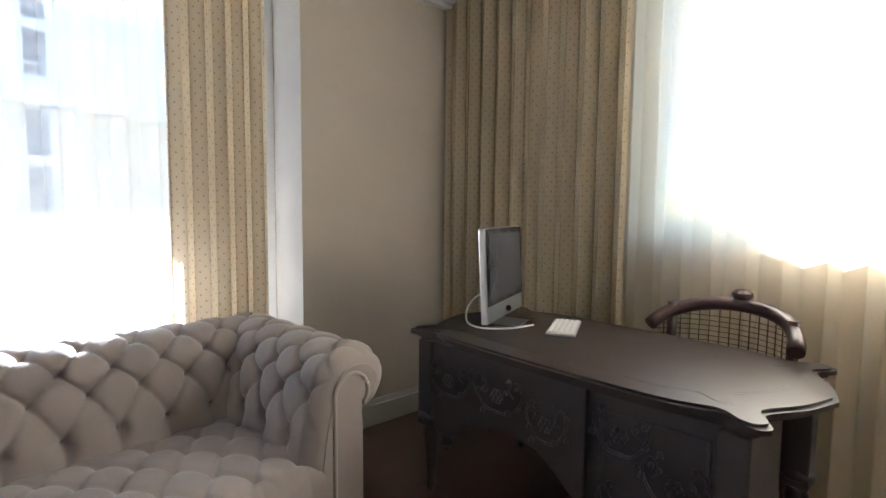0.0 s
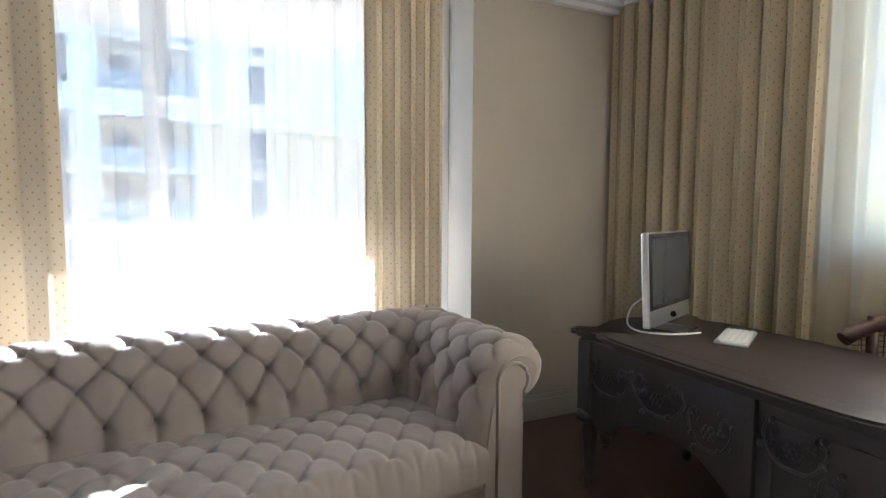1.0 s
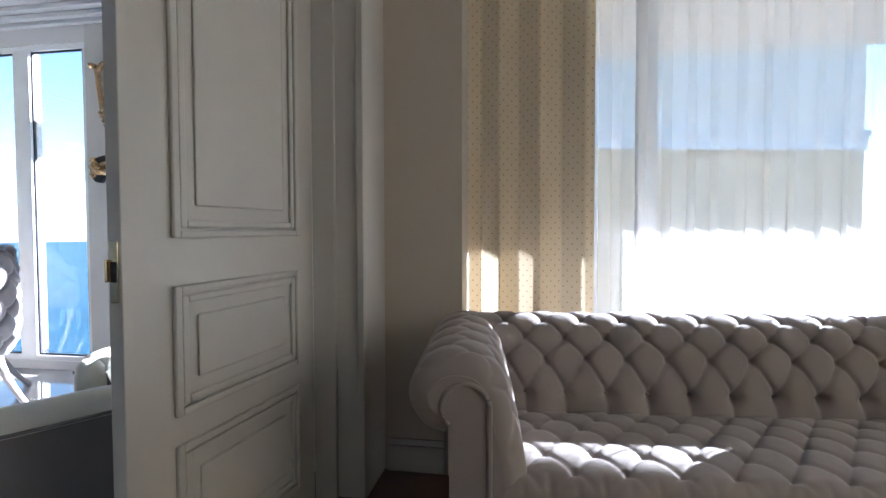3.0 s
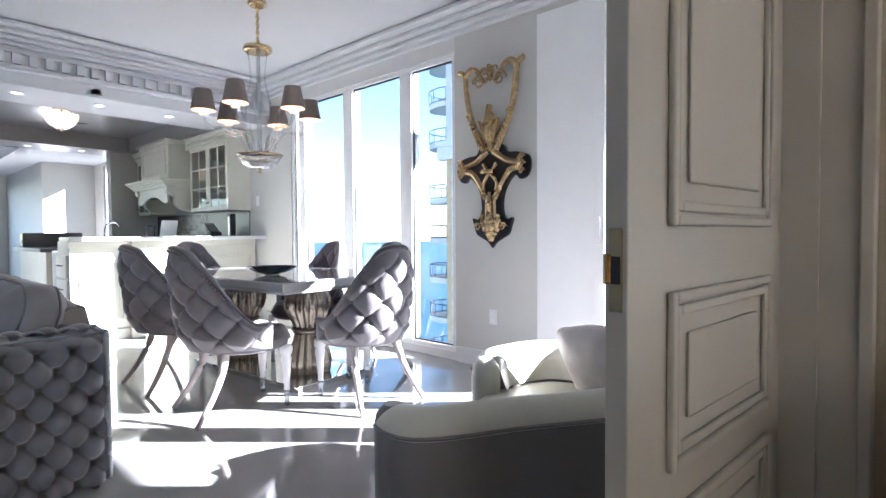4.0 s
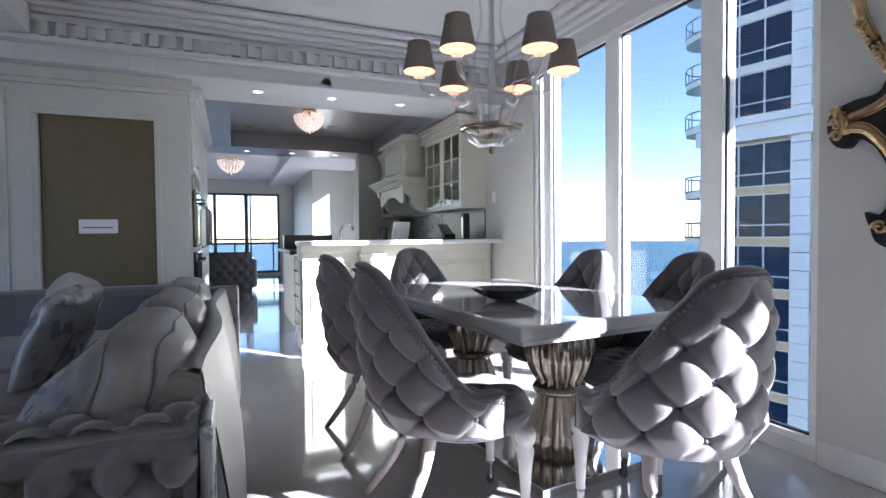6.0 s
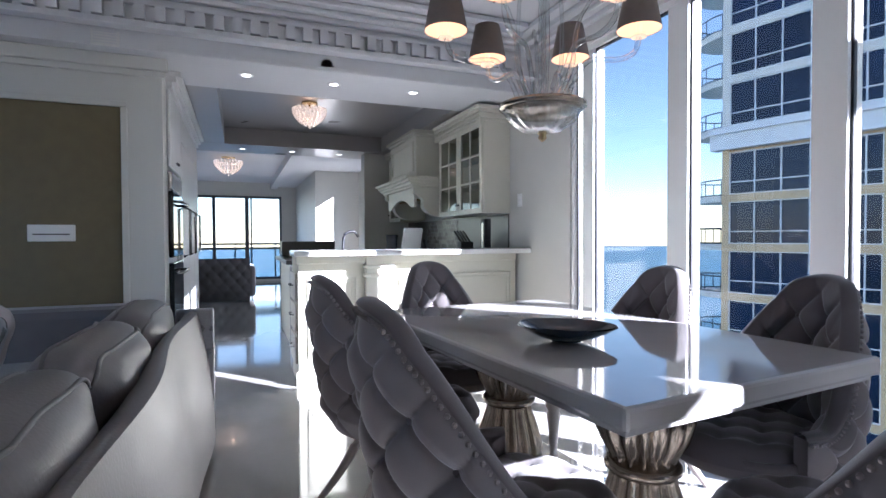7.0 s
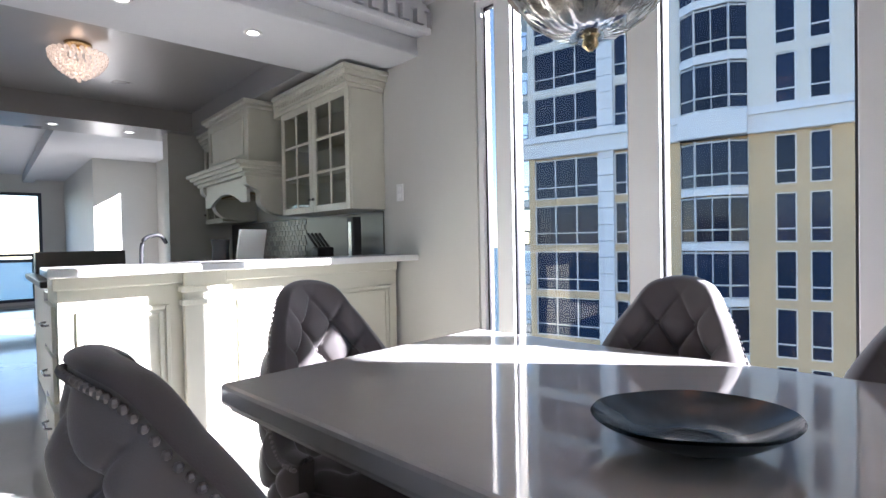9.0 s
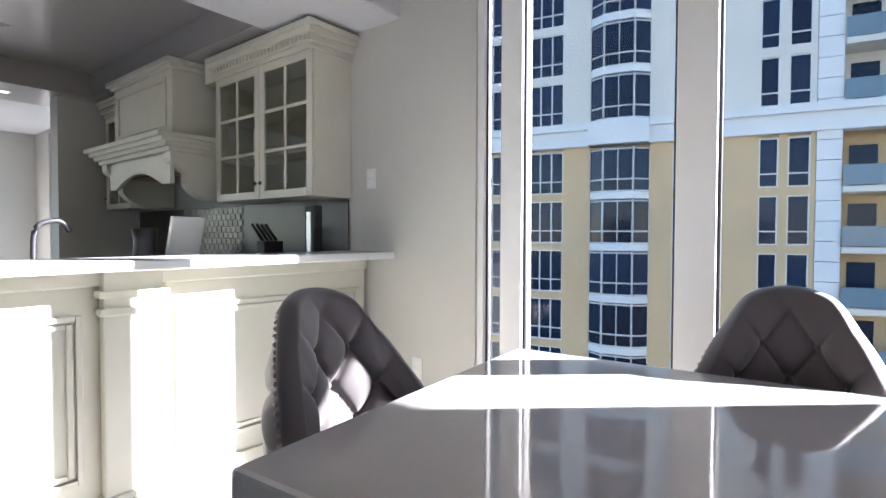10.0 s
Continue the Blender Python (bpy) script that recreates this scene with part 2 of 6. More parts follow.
def lathe(bm, prof, c=(0, 0, 0), seg=20, flute=0.0, nfl=0):
    """A turned body: prof is (radius, height) from the bottom up; flute: depth of nfl flutes."""
    c = Vector(c)
    rows = []
    for r, z in prof:
        rows.append([bm.verts.new(c + Vector(((r - flute * r * (0.5 - 0.5 * math.cos(nfl * 2 * math.pi * i / seg))) * math.cos(2 * math.pi * i / seg), (r - flute * r * (0.5 - 0.5 * math.cos(nfl * 2 * math.pi * i / seg))) * math.sin(2 * math.pi * i / seg), z))) for i in range(seg)])
    for a, b in zip(rows, rows[1:]):
        for i in range(seg):
            bm.faces.new((a[i], a[(i + 1) % seg], b[(i + 1) % seg], b[i])).smooth = True
    bm.faces.new(rows[0][::-1])
    bm.faces.new(rows[-1])
    return bm


def tube(bm, pts, r, seg=8, taper=None):
    """A round bar along pts; taper: radius at the end."""
    pts = [Vector(p) for p in pts]
    rows = []
    for i, p in enumerate(pts):
        d = (pts[min(i + 1, len(pts) - 1)] - pts[max(i - 1, 0)]).normalized()
        up = Vector((0, 0, 1)) if abs(d.z) < 0.9 else Vector((1, 0, 0))
        a = d.cross(up).normalized()
        b = a.cross(d)
        rr = r if taper is None else r + (taper - r) * i / (len(pts) - 1)
        rows.append([bm.verts.new(p + a * (rr * math.cos(2 * math.pi * k / seg)) + b * (rr * math.sin(2 * math.pi * k / seg))) for k in range(seg)])
    for a, b in zip(rows, rows[1:]):
        for k in range(seg):
            bm.faces.new((a[k], a[(k + 1) % seg], b[(k + 1) % seg], b[k])).smooth = True
    bm.faces.new(rows[0][::-1])
    bm.faces.new(rows[-1])
    return bm


def prism(bm, pts, z0, z1):
    """A flat outline in x, y raised from z0 to z1."""
    a = [bm.verts.new((x, y, z0)) for x, y in pts]
    b = [bm.verts.new((x, y, z1)) for x, y in pts]
    bm.faces.new(a[::-1])
    bm.faces.new(b)
    for i in range(len(pts)):
        j = (i + 1) % len(pts)
        bm.faces.new((a[i], a[j], b[j], b[i]))
    return bm


def spline(keys, n):
    """A smooth line of n + 1 points through keys."""
    k = [Vector(p) for p in keys]
    out = []
    for i in range(n + 1):
        t = i / n * (len(k) - 1)
        j = min(int(t), len(k) - 2)
        f = t - j
        p0, p1, p2, p3 = k[max(j - 1, 0)], k[j], k[j + 1], k[min(j + 2, len(k) - 1)]
        out.append(0.5 * (2 * p1 + (p2 - p0) * f + (2 * p0 - 5 * p1 + 4 * p2 - p3) * f * f + (3 * p1 - p0 - 3 * p2 + p3) * f ** 3))
    return out


def ball(bm, c, r, seg=8, sz=1.0):
    bmesh.ops.create_uvsphere(bm, u_segments=seg, v_segments=max(4, seg // 2), radius=r, matrix=Matrix.Translation(c) @ Matrix.Diagonal((1, 1, sz, 1)))
    return bm


def mesh_of(name, bm, material, recalc=True):
    if recalc:
        bmesh.ops.recalc_face_normals(bm, faces=bm.faces)
    me = bpy.data.meshes.new(name)
    bm.to_mesh(me)
    bm.free()
    me.materials.append(material)
    return me


def part(name, bm, material, parent, label="", smooth=False):
    me = mesh_of(name, bm, material)
    if smooth:
        for p in me.polygons:
            p.use_smooth = True
    ob = new(name, me)
    ob.parent = parent
    if label:
        tagged(ob, label)
    return ob


def thing(name, m, label, category, group="", kind=""):
    ob = new(name)
    ob.empty_display_size = 0.1
    ob.matrix_world = m
    return tagged(ob, label, category, group, kind)


def solo(name, bm, material, label, category, kind="", group="", m=None, smooth=False):
    ob = part(name, bm, material, None, smooth=smooth)
    if m:
        ob.matrix_world = m
    return tagged(ob, label, category, group, kind)


def struct(name, boxes, material, label, category="wall", bev=0.0):
    bm = bmesh.new()
    for b in boxes:
        box(bm, *b, bev=bev)
    return solo(name, bm, material, label, category, "structure")


def tuft(a, b, deep=1.0):
    """Height of a buttoned diamond quilt at lattice coordinates a, b: 1 on a pillow, lower at a crease, 0 at a button."""
    fa, fb = a - math.floor(a) - 0.5, b - math.floor(b) - 0.5
    pil = math.sqrt(max(0.0, (1 - 4 * fa * fa) * (1 - 4 * fb * fb)))
    da, db = a - round(a), b - round(b)
    return 0.45 * pil ** 0.8 + 0.55 * (1 - deep * math.exp(-(da * da + db * db) / 0.05))


def button_tuft(a, b):
    """Flat-topped diamonds with narrow creases and deep button pits."""
    fa, fb = abs(a - math.floor(a) - 0.5), abs(b - math.floor(b) - 0.5)
    crease = 0.5 - max(fa, fb)
    r = math.hypot(a - round(a), b - round(b))
    return 0.30 * (1 - math.exp(-crease / 0.05)) + 0.45 * (1 - math.exp(-r / 0.2)) + 0.25 * (1 - math.exp(-(r / 0.13) ** 2))


def chair_tuft(a, b):
    """Full diamonds, narrow creases between the buttons and deep pits at them."""
    fa, fb = abs(a - math.floor(a) - 0.5), abs(b - math.floor(b) - 0.5)
    crease = 0.5 - max(fa, fb)
    r = math.hypot(a - round(a), b - round(b))
    return 0.34 * (1 - math.exp(-crease / 0.05)) + 0.26 * (1 - 4 * fa * fa) * (1 - 4 * fb * fb) + 0.40 * (1 - math.exp(-(r / 0.17) ** 1.5))


def pleat(x, s):
    """Straight pleats running down from a row of buttons at whole x."""
    f, d = x - math.floor(x) - 0.5, x - round(x)
    return 0.45 * (1 - 4 * f * f) ** 0.8 + 0.55 * (1 - math.exp(-(2 * d * d + s * s) / 0.05))


def fold_uv(me, w):
    """UVs in metres: along the cloth and up."""
    uv = me.uv_layers.new(name="UVMap")
    run, way = [0.0], 0.0
    for i in range(w, len(me.vertices), w):
        way += (me.vertices[i].co - me.vertices[i - w].co).length
        run.append(way)
    for loop in me.loops:
        uv.data[loop.index].uv = (run[loop.vertex_index // w], me.vertices[loop.vertex_index].co.z)


# ---- setting: floors, walls, ceilings ----
FX = 3.50          # inner face of the long window wall
struct("floor", [(-5, 0.74, -0.2, 3.62, 17.2, 0)], M_FLOOR, "polished pale grey marble floor with soft reflections", "floor")
struct("study_floor", [(-3.2, -3.76, -0.2, 2.95, 0.74, 0)], M_CARPET, "dark reddish brown wooden study floor", "floor")
# study: the sofa window sits in a recess between the door wall and a pillar
SX, SY, SZ = 2.285, -3.60, 2.54      # door wall, desk window wall, ceiling
PX, PE = 2.515, -2.346               # face and edge of the pillar
struct("wall_study_left", [(SX, 0.08, 0, 2.8, 0.66, 2.9)], M_STUDY, "taupe painted study wall beside the door")
struct("wall_study_pillar", [(PX, SY, 0, 2.95, PE, 2.9)], M_STUDY, "taupe painted pillar between the two study windows")
# The last box is filler behind the drape, added to block the sun.
struct("wall_study_window", [(2.8, PE, 0, 2.95, 0.2, 0.45), (2.8, PE, 2.5, 2.95, 0.2, 2.9), (2.8, -0.12, 0.45, 2.95, 0.2, 2.5)], M_STUDY, "study wall round the sofa window")
struct("wall_study_desk", [(1.40, SY - 0.15, 0, 2.95, SY, 2.9), (-1.6, SY - 0.15, 0, 1.40, SY, 1.04), (-1.6, SY - 0.15, 2.5, 1.40, SY, 2.9), (-3.2, SY - 0.15, 0, -1.6, SY, 2.9)], M_STUDY, "study wall with the desk window opening")
struct("wall_study_back", [(-3.35, SY - 0.15, 0, -3.2, 0.74, 2.9)], M_STUDY, "taupe painted back wall of the study")
struct("wall_partition", [(-3.2, 0.6, 0, -0.45, 0.76, 3.0), (-0.45, 0.6, 2.42, 2.2, 0.76, 3.0)], M_STUDY, "partition wall with the wide study doorway")
struct("ceiling_study", [(-3.2, SY - 0.15, SZ, 2.95, 0.6, SZ + 0.2)], M_CEIL, "white study ceiling", "ceiling")
bm = bmesh.new()
for d, z in ((0.05, SZ - 0.13), (0.09, SZ - 0.10), (0.13, SZ - 0.07), (0.18, SZ - 0.035)):
    box(bm, -3.2, SY, z, PX - d, SY + d + 0.22, z + 0.034, 0.006)
    box(bm, PX - d, SY, z, PX, PE, z + 0.034, 0.006)
    box(bm, SX - d, 0.08, z, SX, 0.56, z + 0.034, 0.006)
solo("trim_study_crown", bm, M_CEIL, "white stepped crown moulding of the study", "moulding", "structure")
bm = bmesh.new()
for t, z0, z1 in ((0.022, 0, 0.12), (0.014, 0.12, 0.15)):
    box(bm, PX - t, -3.25, z0, PX, PE, z1, 0.004)
    box(bm, SX - t, 0.08, z0, SX, 0.43, z1, 0.004)
solo("baseboard_study", bm, M_DOOR, "pale painted study baseboard", "baseboard", "structure")

# living and dining room
Y0, Y1 = 3.18, 5.66      # the tall dining window
struct("wall_window_pier", [(FX, 1.86, 0, FX + 0.08, Y0, 2.95), (FX, 0.6, 0, FX + 0.12, 0.72, 2.95)], M_WALL, "pale wall pier between the window and the sliding door")
struct("wall_window_head", [(FX, Y0, 2.575, FX + 0.14, Y1, 3.1), (FX, 0.72, 2.6, FX + 0.14, 1.86, 3.0), (2.7, 0.6, 2.6, FX, 0.74, 3.0), (FX + 0.01, Y0, 0, FX + 0.14, Y1, 0.07)], M_WHITE, "white lintel and sill over the tall windows")
struct("wall_kitchen_side", [(FX, Y1, 0, FX + 0.14, 10.1, 3.1)], M_WALL, "pale kitchen side wall with a wall switch")
struct("wall_side_near", [(2.2, 0.56, 0, 2.7, 0.78, 3.0)], M_WALL, "living room end wall by the sliding door")
struct("wall_west", [(-5.15, 0.6, 0, -5, 17.2, 3.1)], M_WALL, "far side wall of the living room")
struct("baseboard_pier", [(FX - 0.025, 2.40, 0, FX, Y0 - 0.02, 0.13), (FX - 0.025, Y1, 0, FX, 6.3, 0.13)], M_WHITE, "white baseboard along the window wall", "baseboard", bev=0.006)
PY = 6.36          # panel wall
struct("wall_panel", [(-5, PY, 0, -0.40, PY + 0.2, 2.4), (0.37, PY, 0, 0.62, PY + 0.2, 2.4), (-0.40, PY, 2.07, 0.37, PY + 0.2, 2.4), (-0.40, PY, 0, 0.37, PY + 0.2, 0.35), (-0.40, PY + 0.03, 0.35, 0.37, PY + 0.2, 2.07)], M_WALL, "white panelled wall beside the kitchen passage")
solo("wall_panel_inset", box(bmesh.new(), -0.395, PY + 0.012, 0.355, 0.365, PY + 0.03, 2.065), M_GOLDWALL, "olive gold textured panel set into the wall", "wall panel", "structure")
bm = bmesh.new()
for z0, z1, d in ((0.33, 0.37, 0.025), (2.05, 2.09, 0.025)):
    box(bm, -0.44, PY - d, z0, 0.41, PY, z1, 0.006)
for x in (-0.44, 0.37):
    box(bm, x, PY - 0.025, 0.37, x + 0.04, PY, 2.05, 0.006)
for x0, x1 in ((-1.7, -0.62),):
    box(bm, x0, PY - 0.02, 0.3, x0 + 0.03, PY, 2.2, 0.005)
    box(bm, x1, PY - 0.02, 0.3, x1 + 0.03, PY, 2.2, 0.005)
    box(bm, x0, PY - 0.02, 2.2, x1 + 0.03, PY, 2.23, 0.005)
box(bm, -5, PY - 0.03, 2.27, 0.64, PY, 2.31, 0.006)
box(bm, -5, PY - 0.05, 2.31, 0.66, PY, 2.398, 0.01)
solo("trim_panel_wall", bm, M_WALL, "white moulded trim on the panelled wall", "moulding", "structure")
# ceiling: raised tray over the dining table, dropped border round it
CZ = 2.86
struct("ceiling", [(-5, 0.6, CZ, 3.64, 6.3, CZ + 0.2)], M_CEIL, "smooth white raised ceiling", "ceiling")
struct("ceiling_beam", [(-5, 6.2, 2.40, FX, 6.95, 2.855), (-5, 6.09, 2.52, FX, 6.2, 2.853)], M_CEIL, "white dropped beam between dining and kitchen", "ceiling")
struct("ceiling_drop_left", [(-5, 0.76, 2.55, -0.35, 6.09, 2.857)], M_CEIL, "white dropped ceiling over the sofa side", "ceiling")
bm = bmesh.new()
for d, z in ((0.05, 2.70), (0.10, 2.735), (0.16, 2.775), (0.24, 2.815)):
    box(bm, FX - d, 0.79, z, FX - 0.001, 6.085, z + 0.036, 0.008)
    box(bm, -0.345, 6.088 - d, z, FX - 0.25, 6.088, z + 0.036, 0.008)
    box(bm, -0.349, 0.79, z, -0.35 + d, 5.8, z + 0.036, 0.008)
box(bm, -0.345, 6.05, 2.50, FX, 6.088, 2.54, 0.006)
box(bm, -0.345, 6.06, 2.645, FX, 6.088, 2.67, 0.004)
box(bm, 0.62, 6.185, 2.40, FX, 6.199, 2.43, 0.004)
x = -0.3
while x < FX:
    box(bm, x, 6.045, 2.55, x + 0.06, 6.088, 2.64)
    x += 0.115
solo("trim_dentil_cornice", bm, M_CEIL, "white dentil cornice round the raised ceiling", "moulding", "structure")
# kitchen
struct("ceiling_kitchen", [(-5, 6.95, 2.62, FX, 9.6, 2.8), (-5, 6.95, 2.402, 0.95, 9.6, 2.62), (3.05, 6.95, 2.402, FX, 9.6, 2.62), (-5, 9.6, 2.40, FX, 10.3, 2.8)], M_KITCEIL, "grey-white kitchen tray ceiling with its dim light put into the colour", "ceiling")
struct("wall_kitchen_left", [(-0.1, 6.52, 0, 0.05, 10.1, 2.95)], M_WALL, "wall behind the oven cabinets")
struct("wall_kitchen_end", [(2.83, 9.75, 0, FX, 9.95, 2.402)], M_WALL, "end wall of the kitchen")
# far room
struct("wall_far_window", [(-5, 17.0, 2.3, 3.6, 17.2, 3.1), (2.22, 17.0, 0, 3.6, 17.2, 2.3), (-5, 17.0, 0, 2.22, 17.2, 0.06)], M_WALL, "far wall round the sea windows")
struct("wall_far_side", [(2.6, 13.2, 0, 2.8, 17.0, 3.1), (3.5, 10.1, 2.5, 3.64, 13.4, 3.1), (3.5, 12.6, 0, 3.64, 13.4, 2.5), (2.8, 13.2, 0, 3.5, 13.4, 3.1)], M_WALL, "far room side wall with a sunlit patch")
struct("ceiling_far", [(-5, 10.3, 2.66, 2.0, 17.2, 2.95), (2.0, 10.3, 2.56, 3.64, 17.2, 2.95), (1.92, 10.3, 2.5, 2.1, 17.0, 2.66)], M_CEIL, "white far room ceiling with a dropped edge", "ceiling")


# ---- windows ----
def window(name, label, axis, a0, a1, z0, z1, plane, posts, depth=0.12, rails=(), outer=0.06, dark=True, material=M_FRAME, pane=None):
    """A fixed window in a wall: axis is the wall's direction, posts are (start, end) along it."""
    w = thing(name, Matrix.Identity(4), label, "window", kind="structure")

    def bx(bm, s0, s1, d0, d1, q0, q1, bev=0.004):
        if axis == "y":
            box(bm, plane + d0, s0, q0, plane + d1, s1, q1, bev)
        else:
            box(bm, s0, plane + d0, q0, s1, plane + d1, q1, bev)
    for s0, s1, q0, q1 in ((a0, a1, z0, z0 + outer), (a0, a1, z1 - outer, z1), (a0, a0 + outer, z0 + outer, z1 - outer), (a1 - outer, a1, z0 + outer, z1 - outer)):
        bm = bmesh.new()
        bx(bm, s0, s1, 0, depth, q0, q1)
        part("frame", bm, material, w)
    for s0, s1 in posts:
        bm = bmesh.new()
        bx(bm, s0, s1, 0.002, depth + 0.03, z0 + outer, z1 - outer)
        part("mullion", bm, material, w)
    for q in rails:
        bm = bmesh.new()
        bx(bm, a0 + outer, a1 - outer, 0.02, depth - 0.02, q - 0.03, q + 0.03)
        part("rail", bm, material, w)
    edges = [a0 + outer] + [v for p in posts for v in p] + [a1 - outer]
    for s0, s1 in zip(edges[::2], edges[1::2]):
        bm = bmesh.new()
        bx(bm, s0 - 0.004, s1 + 0.004, depth * 0.6, depth * 0.6 + 0.006, z0 + outer - 0.004, z1 - outer + 0.004, 0)
        p = part("pane", bm, pane or M_TINTED, w)
        p.visible_shadow = False
        if dark:
            bm = bmesh.new()
            g = 0.012
            for t in ((s0, s0 + g, z0 + outer, z1 - outer), (s1 - g, s1, z0 + outer, z1 - outer), (s0, s1, z1 - outer - g, z1 - outer), (s0, s1, z0 + outer, z0 + outer + g)):
                bx(bm, t[0], t[1], depth * 0.6 - 0.02, depth * 0.6 - 0.002, t[2], t[3], 0)
            part("gasket", bm, M_BLACK, w, "thin black rubber gasket")
    return w


window("window_1", "tall white framed dining window facing the sea", "y", Y0, Y1, 0.07, 2.575, FX + 0.015, ((3.71, 3.86), (4.55, 4.70), (5.40, 5.52)), 0.075, outer=0.04)
window("window_2", "study window behind sheer curtains", "y", PE, -0.12, 0.45, 2.5, 2.82, ((-0.86, -0.78),), 0.1)
window("window_3", "study desk window behind sheer curtains", "x", -1.6, 1.40, 1.04, 2.5, SY - 0.12, ((-0.1, -0.04),), 0.1)
window("door_sliding", "white framed sliding glass balcony door", "y", 0.72, 1.86, 0.0, 2.6, FX + 0.02, ((1.30, 1.41),), 0.07, outer=0.05)
struct("trim_sliding_jamb", [(FX - 0.012, 1.86, 0, FX - 0.0005, 2.385, 2.66), (FX - 0.03, 1.86, 0, FX - 0.012, 1.93, 2.6)], M_FRAME, "smooth white jamb panel of the sliding door", "door jamb", bev=0.002)
window("window_6", "glazed end of the living room alcove", "x", 2.7, FX, 0.0, 2.6, 0.62, (), 0.1)
window("window_4", "far room windows with dark frames over the sea", "x", -4.5, 2.22, 0.06, 2.3, 17.05, ((0.48, 0.56), (1.28, 1.38), (1.42, 1.46)), 0.08, rails=(0.9,), dark=False, material=M_TRAIL)
window("window_5", "far room side window", "y", 10.1, 12.6, 0.06, 2.5, 3.53, ((11.3, 11.36),), 0.08, dark=False)


# ---- study: curtains ----
def curtain(name, p0, p1, z0, z1, folds, amp, material, label, seed, lean=0.0):
    """Hanging pleated cloth from p0 to p1 in plan."""
    rnd = random.Random(seed)
    p0, p1 = Vector((*p0, 0)), Vector((*p1, 0))
    d = p1 - p0
    nrm = Vector((-d.y, d.x, 0)).normalized()
    ph = [rnd.uniform(-0.8, 0.8) for _ in range(folds + 2)]
    am = [rnd.uniform(0.55, 1.2) for _ in range(folds + 2)]

    def f(u, v):
        s = u * folds
        i = int(s)
        w = s - i
        a = am[i] * (1 - w) + am[i + 1] * w
        p = ph[i] * (1 - w) + ph[i + 1] * w
        flare = 0.65 + 0.35 * (1 - v)
        q = p0 + d * u + nrm * (amp * a * flare * math.sin(2 * math.pi * s + p * (0.6 + 0.5 * v)))
        q += d.normalized() * (lean * (1 - v) * (u - 0.5) + 0.25 * amp * math.sin(4 * math.pi * s + p))
        q.z = z0 + (z1 - z0) * v
        return q
    bm = bmesh.new()
    sheet(bm, f, folds * 12, 14)
    me = bpy.data.meshes.new(name)
    bm.to_mesh(me)
    bm.free()
    me.materials.append(material)
    fold_uv(me, 15)
    ob = new(name, me)
    return tagged(ob, label, "curtain")


curtain("drape", (2.50, 0.07), (2.50, -0.52), 0.02, 2.46, 3, 0.045, M_DRAPE, "ivory drape with woven dots at one side of the sofa window", 1)
curtain("drape", (2.50, -1.74), (2.52, -2.17), 0.02, 2.46, 5, 0.035, M_DRAPE, "ivory drape with woven dots gathered by the pillar", 2)
curtain("sheer_curtain", (2.66, -0.30), (2.66, -2.0), 0.02, 2.48, 15, 0.032, M_SHEER, "thin white sheer curtain over the sofa window", 3)
curtain("drape", (2.49, -3.29), (1.39, -3.46), 0.02, 2.44, 11, 0.04, M_DRAPE, "pleated ivory drape beside the desk window", 4)
curtain("sheer_curtain", (1.44, -3.50), (-2.0, -3.50), 0.02, 2.44, 26, 0.03, M_SHEERTHICK, "cream lined sheer curtain across the desk window", 5)


